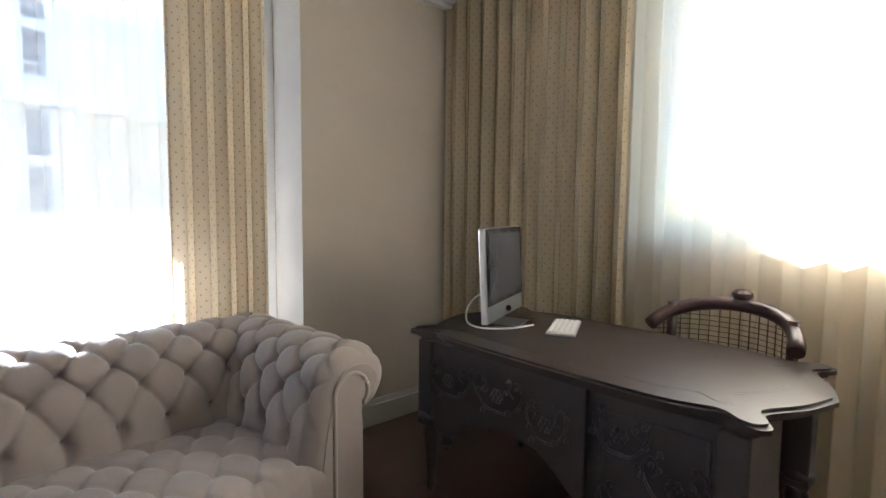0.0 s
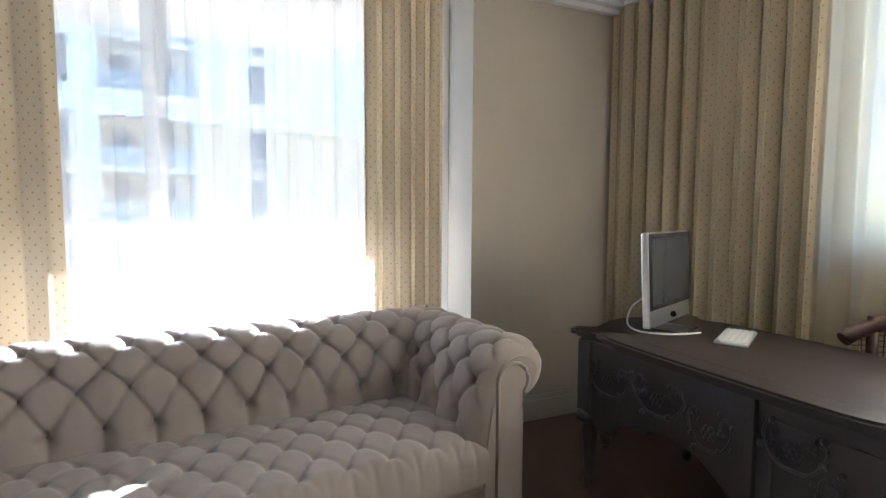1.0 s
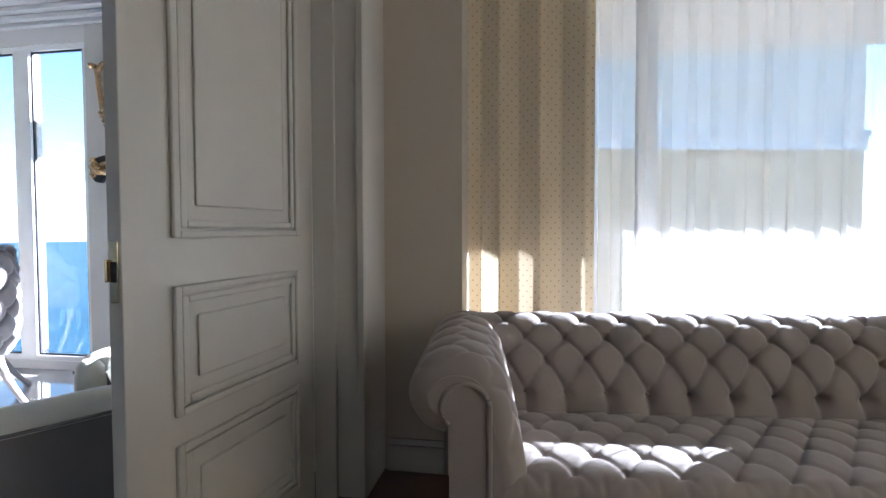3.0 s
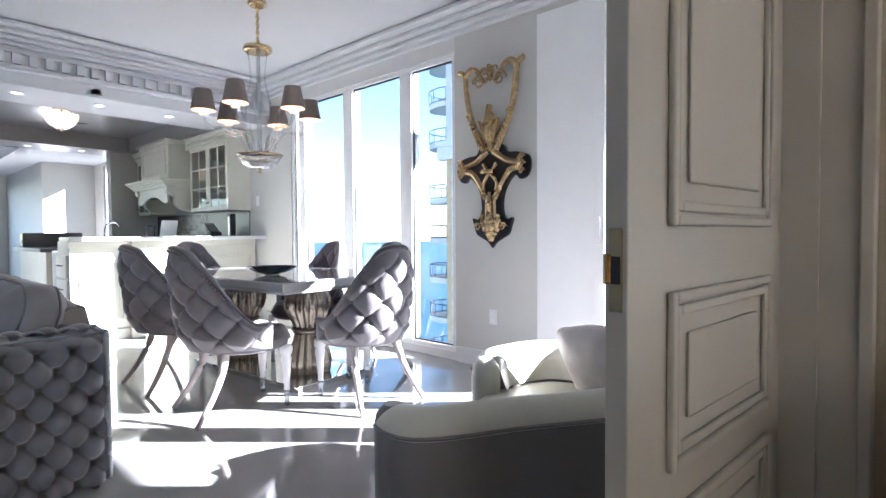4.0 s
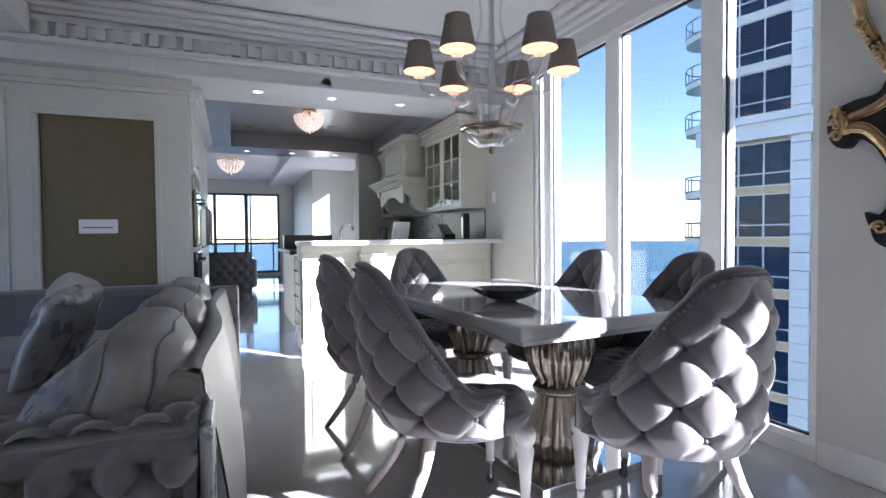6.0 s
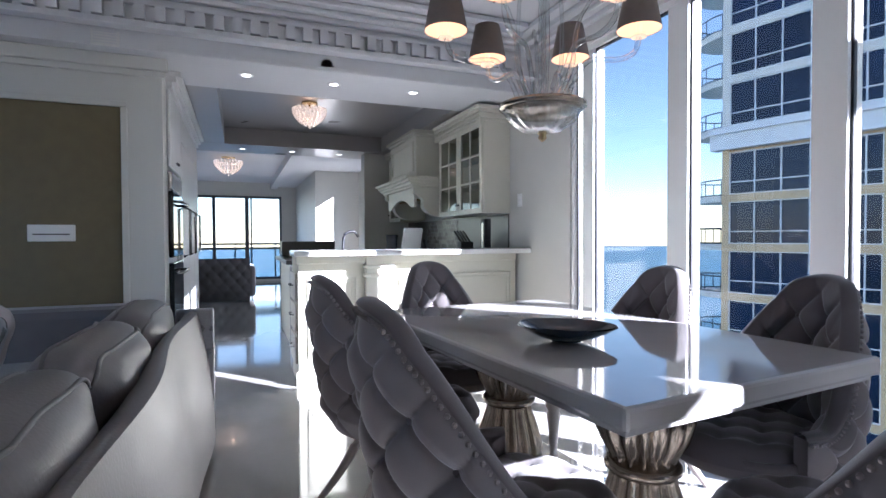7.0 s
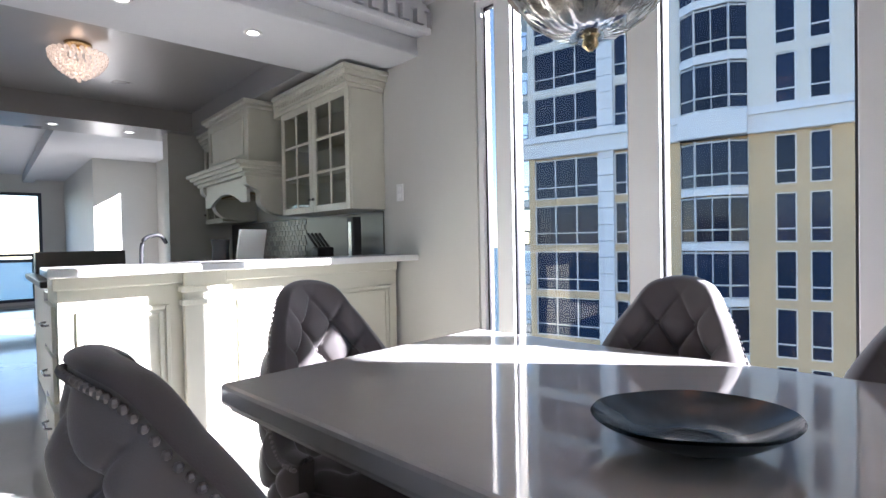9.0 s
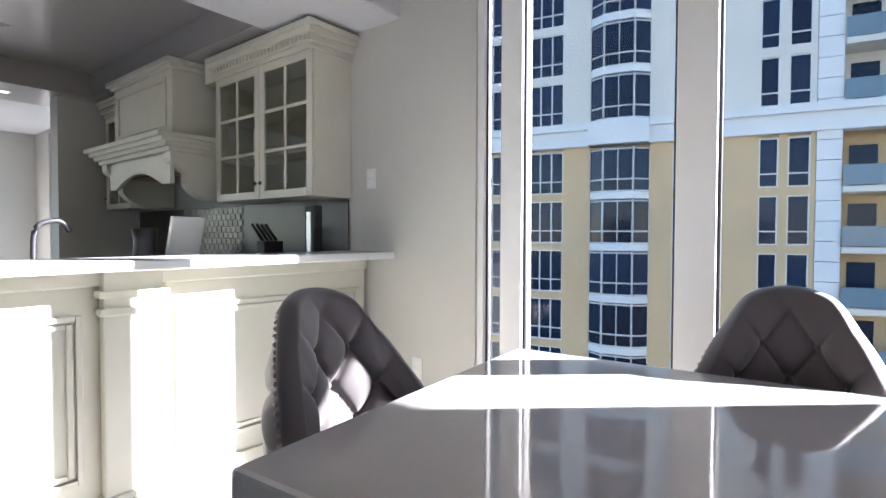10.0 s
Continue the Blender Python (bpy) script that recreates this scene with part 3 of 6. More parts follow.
# ---- study: sofa ----
def chesterfield():
    """A buttoned sofa: local x along its length, y to its front, back at y = 0."""
    L, D, A = 2.40, 0.80, 0.29
    s = thing("chesterfield_sofa", pose(2.345, -0.985, 0, 0, 0, 95), "taupe deep-buttoned chesterfield sofa with rolled arms", "sofa")
    # profile of the roll, from the seat up, over and down the outside
    prof = spline([(0.02, 0.36), (0.0, 0.49), (-0.03, 0.60), (-0.05, 0.665), (-0.10, 0.70), (-0.18, 0.695), (-0.235, 0.635), (-0.21, 0.57), (-0.16, 0.55)], 40)

    def spot(v):
        k = min(39, int(v * 40))
        return prof[k].lerp(prof[k + 1], v * 40 - k)

    inner = L - 2 * A
    STEP, ROW = 0.16, 0.125

    def skin(place, pos, lo, hi, n, nv=96):
        """The buttoned skin of one side; pos(u, d) is the way along it, place() sets it in the sofa."""
        def f(u, v):
            p = spot(v)
            t = (prof[min(40, int(v * 40) + 1)] - prof[max(0, int(v * 40) - 1)]).normalized()
            nr = Vector((t.y, -t.x))
            way = pos(u, p.x)
            s_ = v * 0.95 - 0.09
            x_ = way / STEP
            k = pleat(x_, s_ / ROW) if s_ < 0 else button_tuft(x_ + s_ / (2 * ROW), x_ - s_ / (2 * ROW))
            if v > 0.66:
                w_ = min(1, (v - 0.66) * 8)
                f_ = abs(2 * x_ - round(2 * x_))
                k = k * (1 - w_) + w_ * (0.35 + 0.5 * (1 - math.exp(-f_ / 0.08)))
            h = 0.056 * k
            if hi is not None:
                q = max(0.0, 1 - (hi - way) / 0.05)
                h = h * (1 - q) + 0.03 * q - 0.045 * (1 - math.sqrt(max(0.0, 1 - q * q)))
            return place(way, p.x + nr.x * h, p.y + nr.y * h)
        bm = bmesh.new()
        sheet(bm, f, n, nv)
        return bm, f

    knob = mesh_of("button", ball(bmesh.new(), (0, 0, 0), 0.011, 8, 0.6), M_SOFA)

    def buttons(parent, place, n0, n1, low, high):
        """Covered buttons in the pits."""
        for m_ in range(5):
            v = (m_ * ROW + 0.09) / 0.95
            p = spot(v)
            t = (prof[min(40, int(v * 40) + 1)] - prof[max(0, int(v * 40) - 1)]).normalized()
            nr = Vector((t.y, -t.x))
            for n_ in range(n0, n1 + 1):
                way = n_ * STEP / 2
                if (n_ + m_) % 2 or not low(p.x) < way < high(p.x):
                    continue
                ob = new("button", knob)
                ob.parent = parent
                ob.location = place(way, p.x + nr.x * 0.003, p.y + nr.y * 0.003)

    on_back = lambda w, d, z: Vector((w, 0.17 + d, z))
    bm, f = skin(on_back, lambda u, d: (2 * u - 1) * (inner / 2 - d), 0, None, 300)
    box(bm, -L / 2 + 0.06, 0.03, 0.06, L / 2 - 0.06, 0.13, 0.60, 0.02)
    back = part("backrest", bm, M_SOFA, s)
    buttons(back, on_back, -18, 18, lambda d: -(inner / 2 - d) + 0.05, lambda d: inner / 2 - d - 0.05)
    for side in (-1, 1):
        on_arm = lambda w, d, z, k=side: Vector((k * (inner / 2 - d), w, z))
        bm, f = skin(on_arm, lambda u, d: 0.17 + d + u * (D - 0.17 - d), 0, D, 130)
        box(bm, *((inner / 2 + 0.03, 0.1, 0.06, inner / 2 + 0.16, D - 0.03, 0.60) if side > 0 else (-inner / 2 - 0.16, 0.1, 0.06, -inner / 2 - 0.03, D - 0.03, 0.60)), 0.02)
        arm = part("arm", bm, M_SOFA, s)
        buttons(arm, on_arm, 0, 12, lambda d: 0.17 + d + 0.05, lambda d: D - 0.06)
        # scroll front set inside the rounded edge
        bm = bmesh.new()
        out = []
        for i in range(41):
            t = (prof[min(40, i + 1)] - prof[max(0, i - 1)]).normalized()
            out.append((side * (inner / 2 - prof[i].x + 0.014 * t.y), prof[i].y + 0.014 * t.x))
        out += [(side * (inner / 2 + 0.16), 0.08), (side * (inner / 2 - 0.02), 0.08)]
        a = [bm.verts.new((x, D - 0.04, z)) for x, z in out]
        b = [bm.verts.new((x, D + 0.004, z)) for x, z in out]
        bm.faces.new(a)
        bm.faces.new(b)
        for i in range(len(out)):
            j = (i + 1) % len(out)
            bm.faces.new((a[i], a[j], b[j], b[i]))
        front = part("arm_front", bm, M_SOFA, s)
        bm = bmesh.new()
        c_, r_ = inner / 2 + 0.11, 0.07
        line = [(side * (c_ - r_), D + 0.004, 0.10), (side * (c_ - r_), D + 0.004, 0.40), (side * (c_ - r_), D + 0.004, 0.585)]
        line += [(side * (c_ - r_ * math.cos(t)), D + 0.004, 0.595 + r_ * math.sin(t)) for t in [math.pi * 1.25 * i / 24 for i in range(25)]]
        tube(bm, line, 0.008)
        part("piping", bm, M_SOFA, front)

    def seat(u, v):
        x = -inner / 2 + u * inner
        y = 0.17 + v * (D - 0.13)
        k = button_tuft(x / 0.155 + y / 0.21, x / 0.155 - y / 0.21)
        q = max(0.0, (v - 0.86) / 0.14)
        if q > 0:
            f_ = abs(x / 0.0775 - round(x / 0.0775))
            k = k * (1 - q) + q * (0.4 + 0.55 * (1 - math.exp(-f_ / 0.08)))
        return Vector((x, y - 0.02 * q ** 4, 0.355 + 0.036 * k + 0.02 * math.sin(math.pi * min(1, v)) - 0.15 * (1 - math.sqrt(max(0, 1 - q * q)))))
    bm = bmesh.new()
    sheet(bm, seat, 220, 100)
    box(bm, -inner / 2, 0.15, 0.19, inner / 2, D + 0.0, 0.31, 0.03)
    part("seat", bm, M_SOFA, s)
    part("base", box(bmesh.new(), -L / 2 + 0.12, 0.06, 0.06, L / 2 - 0.12, D - 0.02, 0.19, 0.015), M_SOFA, s)
    for x in (-1, 1):
        for y in (0.12, D - 0.08):
            part("foot", lathe(bmesh.new(), [(0.02, 0), (0.03, 0.02), (0.035, 0.045), (0.025, 0.065)], (x * (L / 2 - 0.18), y, 0), 12), M_DARKWOOD, s, "dark turned foot")
    return s


chesterfield()


# ---- study: desk ----
def desk():
    """A carved desk with a serpentine top and eared corners: local x along its front, y to its carved front."""
    HT = 0.7185
    d = thing("writing_desk", pose(1.185, -2.88, 0, 0, 0, 0), "dark carved antique writing desk with a scalloped top", "desk")
    HW, HD = 0.67, 0.37
    quarter = spline([(0, HD), (0.25, HD - 0.002), (0.42, HD - 0.012), (0.50, HD - 0.035), (0.54, HD - 0.05), (0.575, HD - 0.042), (0.615, HD - 0.012), (0.65, HD - 0.008), (HW, HD - 0.035), (0.655, HD - 0.07), (0.635, HD - 0.10), (0.64, HD - 0.14), (0.70, HD - 0.25), (0.735, 0)], 60)

    def outline(g):
        q = [(p.x * (1 + g / HW), p.y * (1 + g / HD)) for p in quarter]
        half = q + [(x, -y) for x, y in q[-2::-1]]
        return half + [(-x, y) for x, y in half[-2:0:-1]]
    top = part("top", prism(bmesh.new(), outline(0.0), HT - 0.008, HT), M_DESKTOP, d, "polished brown desk top with moulded edge")
    part("inlay_band", prism(bmesh.new(), [(x * 0.86, y * 0.78) for x, y in outline(0)], HT, HT + 0.0006), M_DESK, top)
    part("inlay_field", prism(bmesh.new(), [(x * 0.845, y * 0.755) for x, y in outline(0)], HT + 0.0006, HT + 0.0012), M_DESKTOP, top)
    part("upper_moulding", prism(bmesh.new(), outline(0.014), HT - 0.022, HT - 0.0082), M_DESKTOP, top)
    part("cove_moulding", prism(bmesh.new(), outline(-0.006), HT - 0.032, HT - 0.0222), M_DESKTOP, top)
    part("lower_moulding", prism(bmesh.new(), outline(-0.018), HT - 0.046, HT - 0.0322), M_DESKTOP, top)
    zt = HT - 0.0462
    F = HD - 0.055
    for x0, x1, z0 in ((-0.59, -0.16, 0.10), (0.26, 0.59, 0.37)):
        ped = part("pedestal", box(bmesh.new(), x0, -0.14, z0, x1, F, zt, 0.008), M_DESK, d)
        bm = bmesh.new()
        for q in ((x0 + 0.05, z0 + 0.04, x0 + 0.062, zt - 0.05), (x1 - 0.062, z0 + 0.04, x1 - 0.05, zt - 0.05), (x0 + 0.062, z0 + 0.04, x1 - 0.062, z0 + 0.052), (x0 + 0.062, zt - 0.062, x1 - 0.062, zt - 0.05)):
            box(bm, q[0], F, q[1], q[2], F + 0.008, q[3], 0.002)
        part("panel_bead", bm, M_CARVE, ped)
    pts = [(-0.17, zt), (0.60, zt), (0.60, 0.38), (0.565, 0.36), (0.53, 0.30), (0.48, 0.27), (0.44, 0.30), (0.42, 0.34), (0.30, 0.39), (0.16, 0.42), (0.02, 0.40), (-0.06, 0.35), (-0.12, 0.30), (-0.17, 0.29)]
    for y in (F + 0.002, -F):
        bm = bmesh.new()
        a = [bm.verts.new((x, y, z)) for x, z in pts]
        b = [bm.verts.new((x, y + 0.022, z)) for x, z in pts]
        bm.faces.new(a)
        bm.faces.new(b)
        for i in range(len(pts)):
            j = (i + 1) % len(pts)
            bm.faces.new((a[i], a[j], b[j], b[i]))
        part("apron", bm, M_DESK, d)
    part("apron_drop", ball(lathe(bmesh.new(), [(0.012, 0.245), (0.03, 0.262), (0.022, 0.285), (0.034, 0.30)], (0.48, F + 0.013, 0), 14), (0.48, F + 0.013, 0.245), 0.016), M_DESK, d)
    for sx in (-1, 1):
        for sy in (-1, 1):
            x, y = sx * 0.60, sy * (HD - 0.06)
            bm = lathe(bmesh.new(), [(0.018, 0), (0.026, 0.03), (0.02, 0.06), (0.032, 0.2), (0.038, 0.26), (0.03, 0.28), (0.044, 0.30)], (x, y, 0), 14, 0.12, 7)
            box(bm, x - 0.042, y - 0.042, 0.30, x + 0.042, y + 0.042, zt, 0.006)
            leg = part("leg", bm, M_DESK, d)
            part("leg_ring", lathe(bmesh.new(), [(0.046, 0.325), (0.058, 0.335), (0.058, 0.35), (0.046, 0.36)], (x, y, 0), 14), M_DESK, leg)
    # trailing vine and flower carving along the front
    rnd = random.Random(8)
    yc = F + 0.026
    for k, (cx, cz, w) in enumerate(((0.46, 0.53, 0.16), (0.20, 0.54, 0.16), (-0.02, 0.50, 0.11), (-0.28, 0.55, 0.12), (-0.45, 0.45, 0.13), (-0.30, 0.30, 0.12))):
        bm = bmesh.new()
        yb = yc if cx > -0.1 else F + 0.008
        for m in (-1, 1):
            stem = spline([(cx, yb, cz - 0.06), (cx + m * w * 0.4, yb, cz - 0.05), (cx + m * w * 0.75, yb, cz + 0.02), (cx + m * w * 0.55, yb, cz + 0.07), (cx + m * w * 0.35, yb, cz + 0.035), (cx + m * w * 0.5, yb, cz + 0.01)], 24)
            tube(bm, stem, 0.006, 6, 0.003)
            for i in range(4, 24, 4):
                p = stem[i]
                ball(bm, (p.x + rnd.uniform(-0.02, 0.02), yb, p.z + rnd.uniform(-0.02, 0.02)), rnd.uniform(0.008, 0.014), 6)
        for i in range(6):
            a = i * math.pi / 3
            ball(bm, (cx + 0.018 * math.cos(a), yb, cz + 0.018 * math.sin(a)), 0.012, 6)
        ball(bm, (cx, yb + 0.004, cz), 0.011, 6)
        part("carving", bm, M_CARVE, d, "raised vine and flower carving")
    return d


desk()


def computer():
    c = thing("desktop_computer", pose(1.665, -2.90, 0.7205, 0, 0, -68), "aluminium all-in-one computer with a dark screen on the desk", "computer")
    # local: screen faces -y, tilted
    bm = box(bmesh.new(), -0.24, -0.012, 0.03, 0.24, 0.02, 0.43, 0.008)
    bm.transform(pose(0, 0, 0, -3))
    body = part("housing", bm, M_ALU, c, "silver aluminium housing")
    bm = box(bmesh.new(), -0.235, -0.016, 0.105, 0.235, -0.0125, 0.425, 0.001)
    bm.transform(pose(0, 0, 0, -3))
    part("screen", bm, M_SCREEN, body, "black glossy screen")
    bm = box(bmesh.new(), -0.215, -0.0175, 0.125, 0.215, -0.0162, 0.405)
    bm.transform(pose(0, 0, 0, -3))
    part("display", bm, mat("unlit_display", (0.06, 0.062, 0.066), 0.25, var=0.05), body)
    bm = bmesh.new()
    sheet(bm, lambda u, v: Vector(((u - 0.5) * 0.17, spl[int(v * 20)].x, spl[int(v * 20)].y)), 1, 20)
    bmesh.ops.solidify(bm, geom=bm.faces[:], thickness=0.006)
    part("stand", bm, M_ALU, c)
    ball(m0 := bmesh.new(), (0, -0.018, 0.065), 0.014, 10)
    part("maker_mark", m0, M_SCREEN, body)
    bm = tube(bmesh.new(), spline([(-0.03, 0.05, 0.16), (-0.10, 0.12, 0.10), (-0.16, 0.12, 0.03), (-0.18, 0.06, 0.005), (-0.14, -0.06, 0.004), (-0.02, -0.14, 0.004)], 24), 0.004)
    part("power_cord", bm, M_PLASTIC, c, "white power cord")
    return c


spl = [Vector((p.x, p.y)) for p in spline([(-0.1, 0.004), (-0.02, 0.004), (0.06, 0.008), (0.075, 0.03), (0.06, 0.1), (0.03, 0.2)], 20)]
computer()
k = thing("keyboard", pose(1.406, -2.99, 0.7202, 0, 0, -62), "slim white computer keyboard on the desk", "keyboard")
part("base", box(bmesh.new(), -0.14, -0.06, 0, 0.14, 0.06, 0.012, 0.004), M_ALU, k)
km = mesh_of("key", box(bmesh.new(), -0.009, -0.008, 0, 0.009, 0.008, 0.004, 0.001), M_PLASTIC)
for i in range(12):
    for j in range(5):
        o = new("key", km)
        o.parent = k
        o.location = (-0.121 + i * 0.022, -0.044 + j * 0.022, 0.012)


def desk_chair():
    c = thing("desk_chair", pose(0.85, -3.36, 0, 0, 0, -6), "dark wooden chair with curved cane back behind the desk", "chair")
    arc = [(0.27 * math.sin(a), 0.22 - 0.24 * math.cos(a)) for a in [radians(-80 + 160 * i / 20) for i in range(21)]]
    bm = tube(bmesh.new(), [(x, y, 0.86 - 0.10 * (abs(i - 10) / 10) ** 2.2) for i, (x, y) in enumerate(arc)], 0.028, 10)
    ball(bm, (0, -0.03, 0.9), 0.04, 10, 0.6)
    part("back_rail", bm, M_DARKWOOD, c)
    bm = tube(bmesh.new(), [(x, y, 0.55) for x, y in arc], 0.018, 8)
    part("lower_rail", bm, M_DARKWOOD, c)
    bm = bmesh.new()
    for i in range(2, 19):
        x, y = arc[i]
        tube(bm, [(x, y, 0.55), (x, y, 0.84 - 0.10 * (abs(i - 10) / 10) ** 2.2)], 0.003, 5)
    for j in range(12):
        tube(bm, [(x, y, 0.57 + j * 0.021) for x, y in arc[1:20]], 0.002, 5)
    part("cane_panel", bm, M_CANE, c, "woven cane panel")
    for i in (3, 17):
        part("back_post", tube(bmesh.new(), [(arc[i][0], arc[i][1], 0.42), (arc[i][0], arc[i][1], 0.85)], 0.02, 8), M_DARKWOOD, c)
    part("seat", lathe(bmesh.new(), [(0.16, 0.40), (0.2, 0.42), (0.205, 0.45), (0.18, 0.47)], (0, 0.17, 0), 24), M_DARKWOOD, c)
    for x in (-0.2, 0.2):
        for y in (0.03, 0.30):
            part("leg", tube(bmesh.new(), [(x, y, 0.42), (x * 1.05, y, 0.2), (x * 1.1, y, 0)], 0.024, 8, 0.014), M_DARKWOOD, c)


desk_chair()


# ---- study door ----
def door_leaf():
    w, h = 0.88, 2.40
    d = thing("door_1", pose(1.09, 0.77, 0, 0, 0, -6.5), "cream panelled study door leaf with brass edge latch", "door", kind="structure")
    part("leaf", box(bmesh.new(), 0, -0.022, 0.01, w, 0.022, h, 0.003), M_DOOR, d)
    for z0, z1 in ((0.12, 0.52), (0.60, 0.96), (1.09, 2.26)):
        for s in (-1, 1):
            bm = bmesh.new()
            for k, g in enumerate((0.0, 0.028)):
                t = 0.016 - k * 0.004
                y0, y1 = sorted((s * 0.0225, s * (0.0225 + t)))
                x0, x1, a, b = 0.15 + g, w - 0.12 - g, z0 + g, z1 - g
                for q in ((x0, a, x0 + 0.022, b), (x1 - 0.022, a, x1, b), (x0 + 0.022, a, x1 - 0.022, a + 0.022), (x0 + 0.022, b - 0.022, x1 - 0.022, b)):
                    box(bm, q[0], y0, q[1], q[2], y1, q[3], 0.005)
            y0, y1 = sorted((s * 0.0225, s * 0.030))
            box(bm, 0.15 + 0.09, y0, z0 + 0.09, w - 0.12 - 0.09, y1, z1 - 0.09, 0.006)
            part("panel_moulding", bm, M_DOOR, d)
    latch = part("latch_plate", box(bmesh.new(), -0.003, -0.013, 0.935, 0.0, 0.013, 1.085, 0.001), M_BRASS, d, "brass latch plate")
    part("latch_hole", box(bmesh.new(), -0.004, -0.009, 0.985, -0.0032, 0.009, 1.035), M_BLACK, latch)
    part("edge_pull", box(bmesh.new(), -0.012, 0.013, 0.985, 0.0, 0.02, 1.04, 0.002), M_BRASS, d)


door_leaf()
bm = bmesh.new()
box(bm, 2.0, 0.44, 0, SX + 0.02, 0.655, 2.45, 0.006)
box(bm, 1.985, 0.44, 0, 2.0, 0.47, 2.45, 0.004)
box(bm, 1.978, 0.56, 0, 2.0, 0.655, 2.45, 0.004)
solo("trim_door_casing", bm, M_DOOR, "cream moulded casing of the study door", "moulding", "structure")


# ---- dining: table, chairs, bowl, chandelier ----
def dining_table():
    t = thing("dining_table", pose(2.37, 4.12, 0.012, 0, 0, 4.6), "white stone dining table on fluted silver pedestals", "table")
    a, b = 0.55, 0.875
    top = part("tabletop", box(bmesh.new(), -a, -b, 0.705, a, b, 0.765, 0.012), M_TABLE, t, "glossy white stone top")
    part("under_moulding", box(bmesh.new(), -a + 0.02, -b + 0.02, 0.688, a - 0.02, b - 0.02, 0.7045, 0.004), M_TABLE, top)
    for y in (-0.42, 0.42):
        prof = [(0.15, 0.03), (0.16, 0.06), (0.17, 0.12), (0.15, 0.2), (0.115, 0.3), (0.105, 0.36), (0.12, 0.40), (0.155, 0.46), (0.175, 0.53), (0.17, 0.60), (0.14, 0.655), (0.15, 0.688)]
        ped = part("pedestal", lathe(bmesh.new(), prof, (0, y, 0), 112, 0.14, 16), M_SILVERLEAF, t, "fluted antique silver pedestal")
        part("ring", lathe(bmesh.new(), [(0.115, 0.33), (0.13, 0.345), (0.13, 0.36), (0.115, 0.375)], (0, y, 0), 40), M_SILVERLEAF, ped)
    part("base_plate", box(bmesh.new(), -0.31, -0.69, -0.012, 0.31, 0.69, 0.03, 0.004), M_MIRROR, t, "polished steel base plate")
    return t


dining_table()


def dining_chair():
    """Local: the seat faces +y, the back is at y = 0."""
    c = thing("dining_chair", Matrix.Identity(4), "grey velvet buttoned dining chair with nailhead trim", "chair", "chairs round the dining table")
    R, ZB = 0.27, 0.40

    def top(a):
        e = abs(a) / radians(100)
        s = max(0, min(1, (e - 0.22) / 0.66))
        return 1.0 - 0.06 * min(1, e / 0.35) ** 2.2 - 0.40 * s * s * (3 - 2 * s)

    def plan(a, r, z):
        lean = 0.09 * ((z - ZB) / 0.63)
        k = 1 - 0.10 * max(0, (z - 0.6) / 0.43)
        return Vector((r * math.sin(a) * k, R - r * math.cos(a) * (1.0 + 0.12 * max(0, math.cos(a))) * 1.0 - lean * max(0, math.cos(a)) + (0.09 * max(0, -math.cos(a))), z))

    def shell(r, sign, lo):
        def f(u, v):
            a = radians(-100 + 200 * u)
            z = lo + (top(a) - lo) * v
            arc = a * R
            k = chair_tuft(arc / 0.155 + z / 0.19, arc / 0.155 - z / 0.19)
            fade = min(1, v * 6, (1 - v) * 5, u * 14, (1 - u) * 14)
            return plan(a, r + sign * (0.044 * k * fade - 0.006), z)
        return f
    bm = bmesh.new()
    outer = sheet(bm, shell(R + 0.03, 1, ZB), 180, 72)
    outside = part("back_outside", bm, M_CHAIRBACK, c, "buttoned silver velvet outside back")
    knob = mesh_of("button", ball(bmesh.new(), (0, 0, 0), 0.010, 8), M_CHAIR)
    for i in range(-5, 6):
        for j in range(4, 12):
            arc, z = i * 0.155 / 2, j * 0.19 / 2
            an = arc / R
            if (i + j) % 2 or abs(an) > radians(92) or not ZB + 0.04 < z < top(an) - 0.05:
                continue
            for rr, host in ((R + 0.030, outside), (R - 0.025, None)):
                ob = new("button", knob)
                ob.location = plan(an, rr, z)
                ob.parent = host or c
    bm = bmesh.new()
    sheet(bm, shell(R - 0.025, -1, ZB), 180, 72)
    part("backrest", bm, M_CHAIR, c)
    bm = bmesh.new()

    def rim(u, v):
        a = radians(-100 + 200 * u)
        b = v * math.pi
        return plan(a, R + 0.0025 + 0.0275 * math.cos(b), top(a) + 0.016 * math.sin(b))
    sheet(bm, rim, 96, 8)
    for s in (-1, 1):
        a = s * radians(100)
        z1 = top(a)
        q = [plan(a, R + 0.03, ZB), plan(a, R - 0.025, ZB), plan(a, R - 0.025, z1), plan(a, R + 0.03, z1)]
        bm.faces.new([bm.verts.new(p) for p in q])
    part("edge", bm, M_CHAIR, c)
    bm = bmesh.new()
    for i in range(96):
        a = radians(-98 + 196 * i / 95)
        ball(bm, plan(a, R + 0.034, top(a) - 0.014), 0.0072, 6)
    tagged(part("nailhead_trim", bm, M_NAIL, c, "row of antique nailheads"), kind="stuff")

    def seat(u, v):
        a, r = 2 * math.pi * u, v
        x, y = 0.265 * r * math.sin(a), 0.27 + 0.285 * r * math.cos(a)
        z = 0.47 + 0.03 * tuft(x / 0.15 + y / 0.18, x / 0.15 - y / 0.18) * min(1, (1 - r) * 6) - 0.05 * max(0, (r - 0.8) / 0.2) ** 2
        return Vector((x, y, z))
    bm = bmesh.new()
    sheet(bm, seat, 64, 24, True)
    lathe(bm, [(0.24, 0.37), (0.265, 0.385), (0.27, 0.43), (0.262, 0.45)], (0, 0.27, 0), 48)
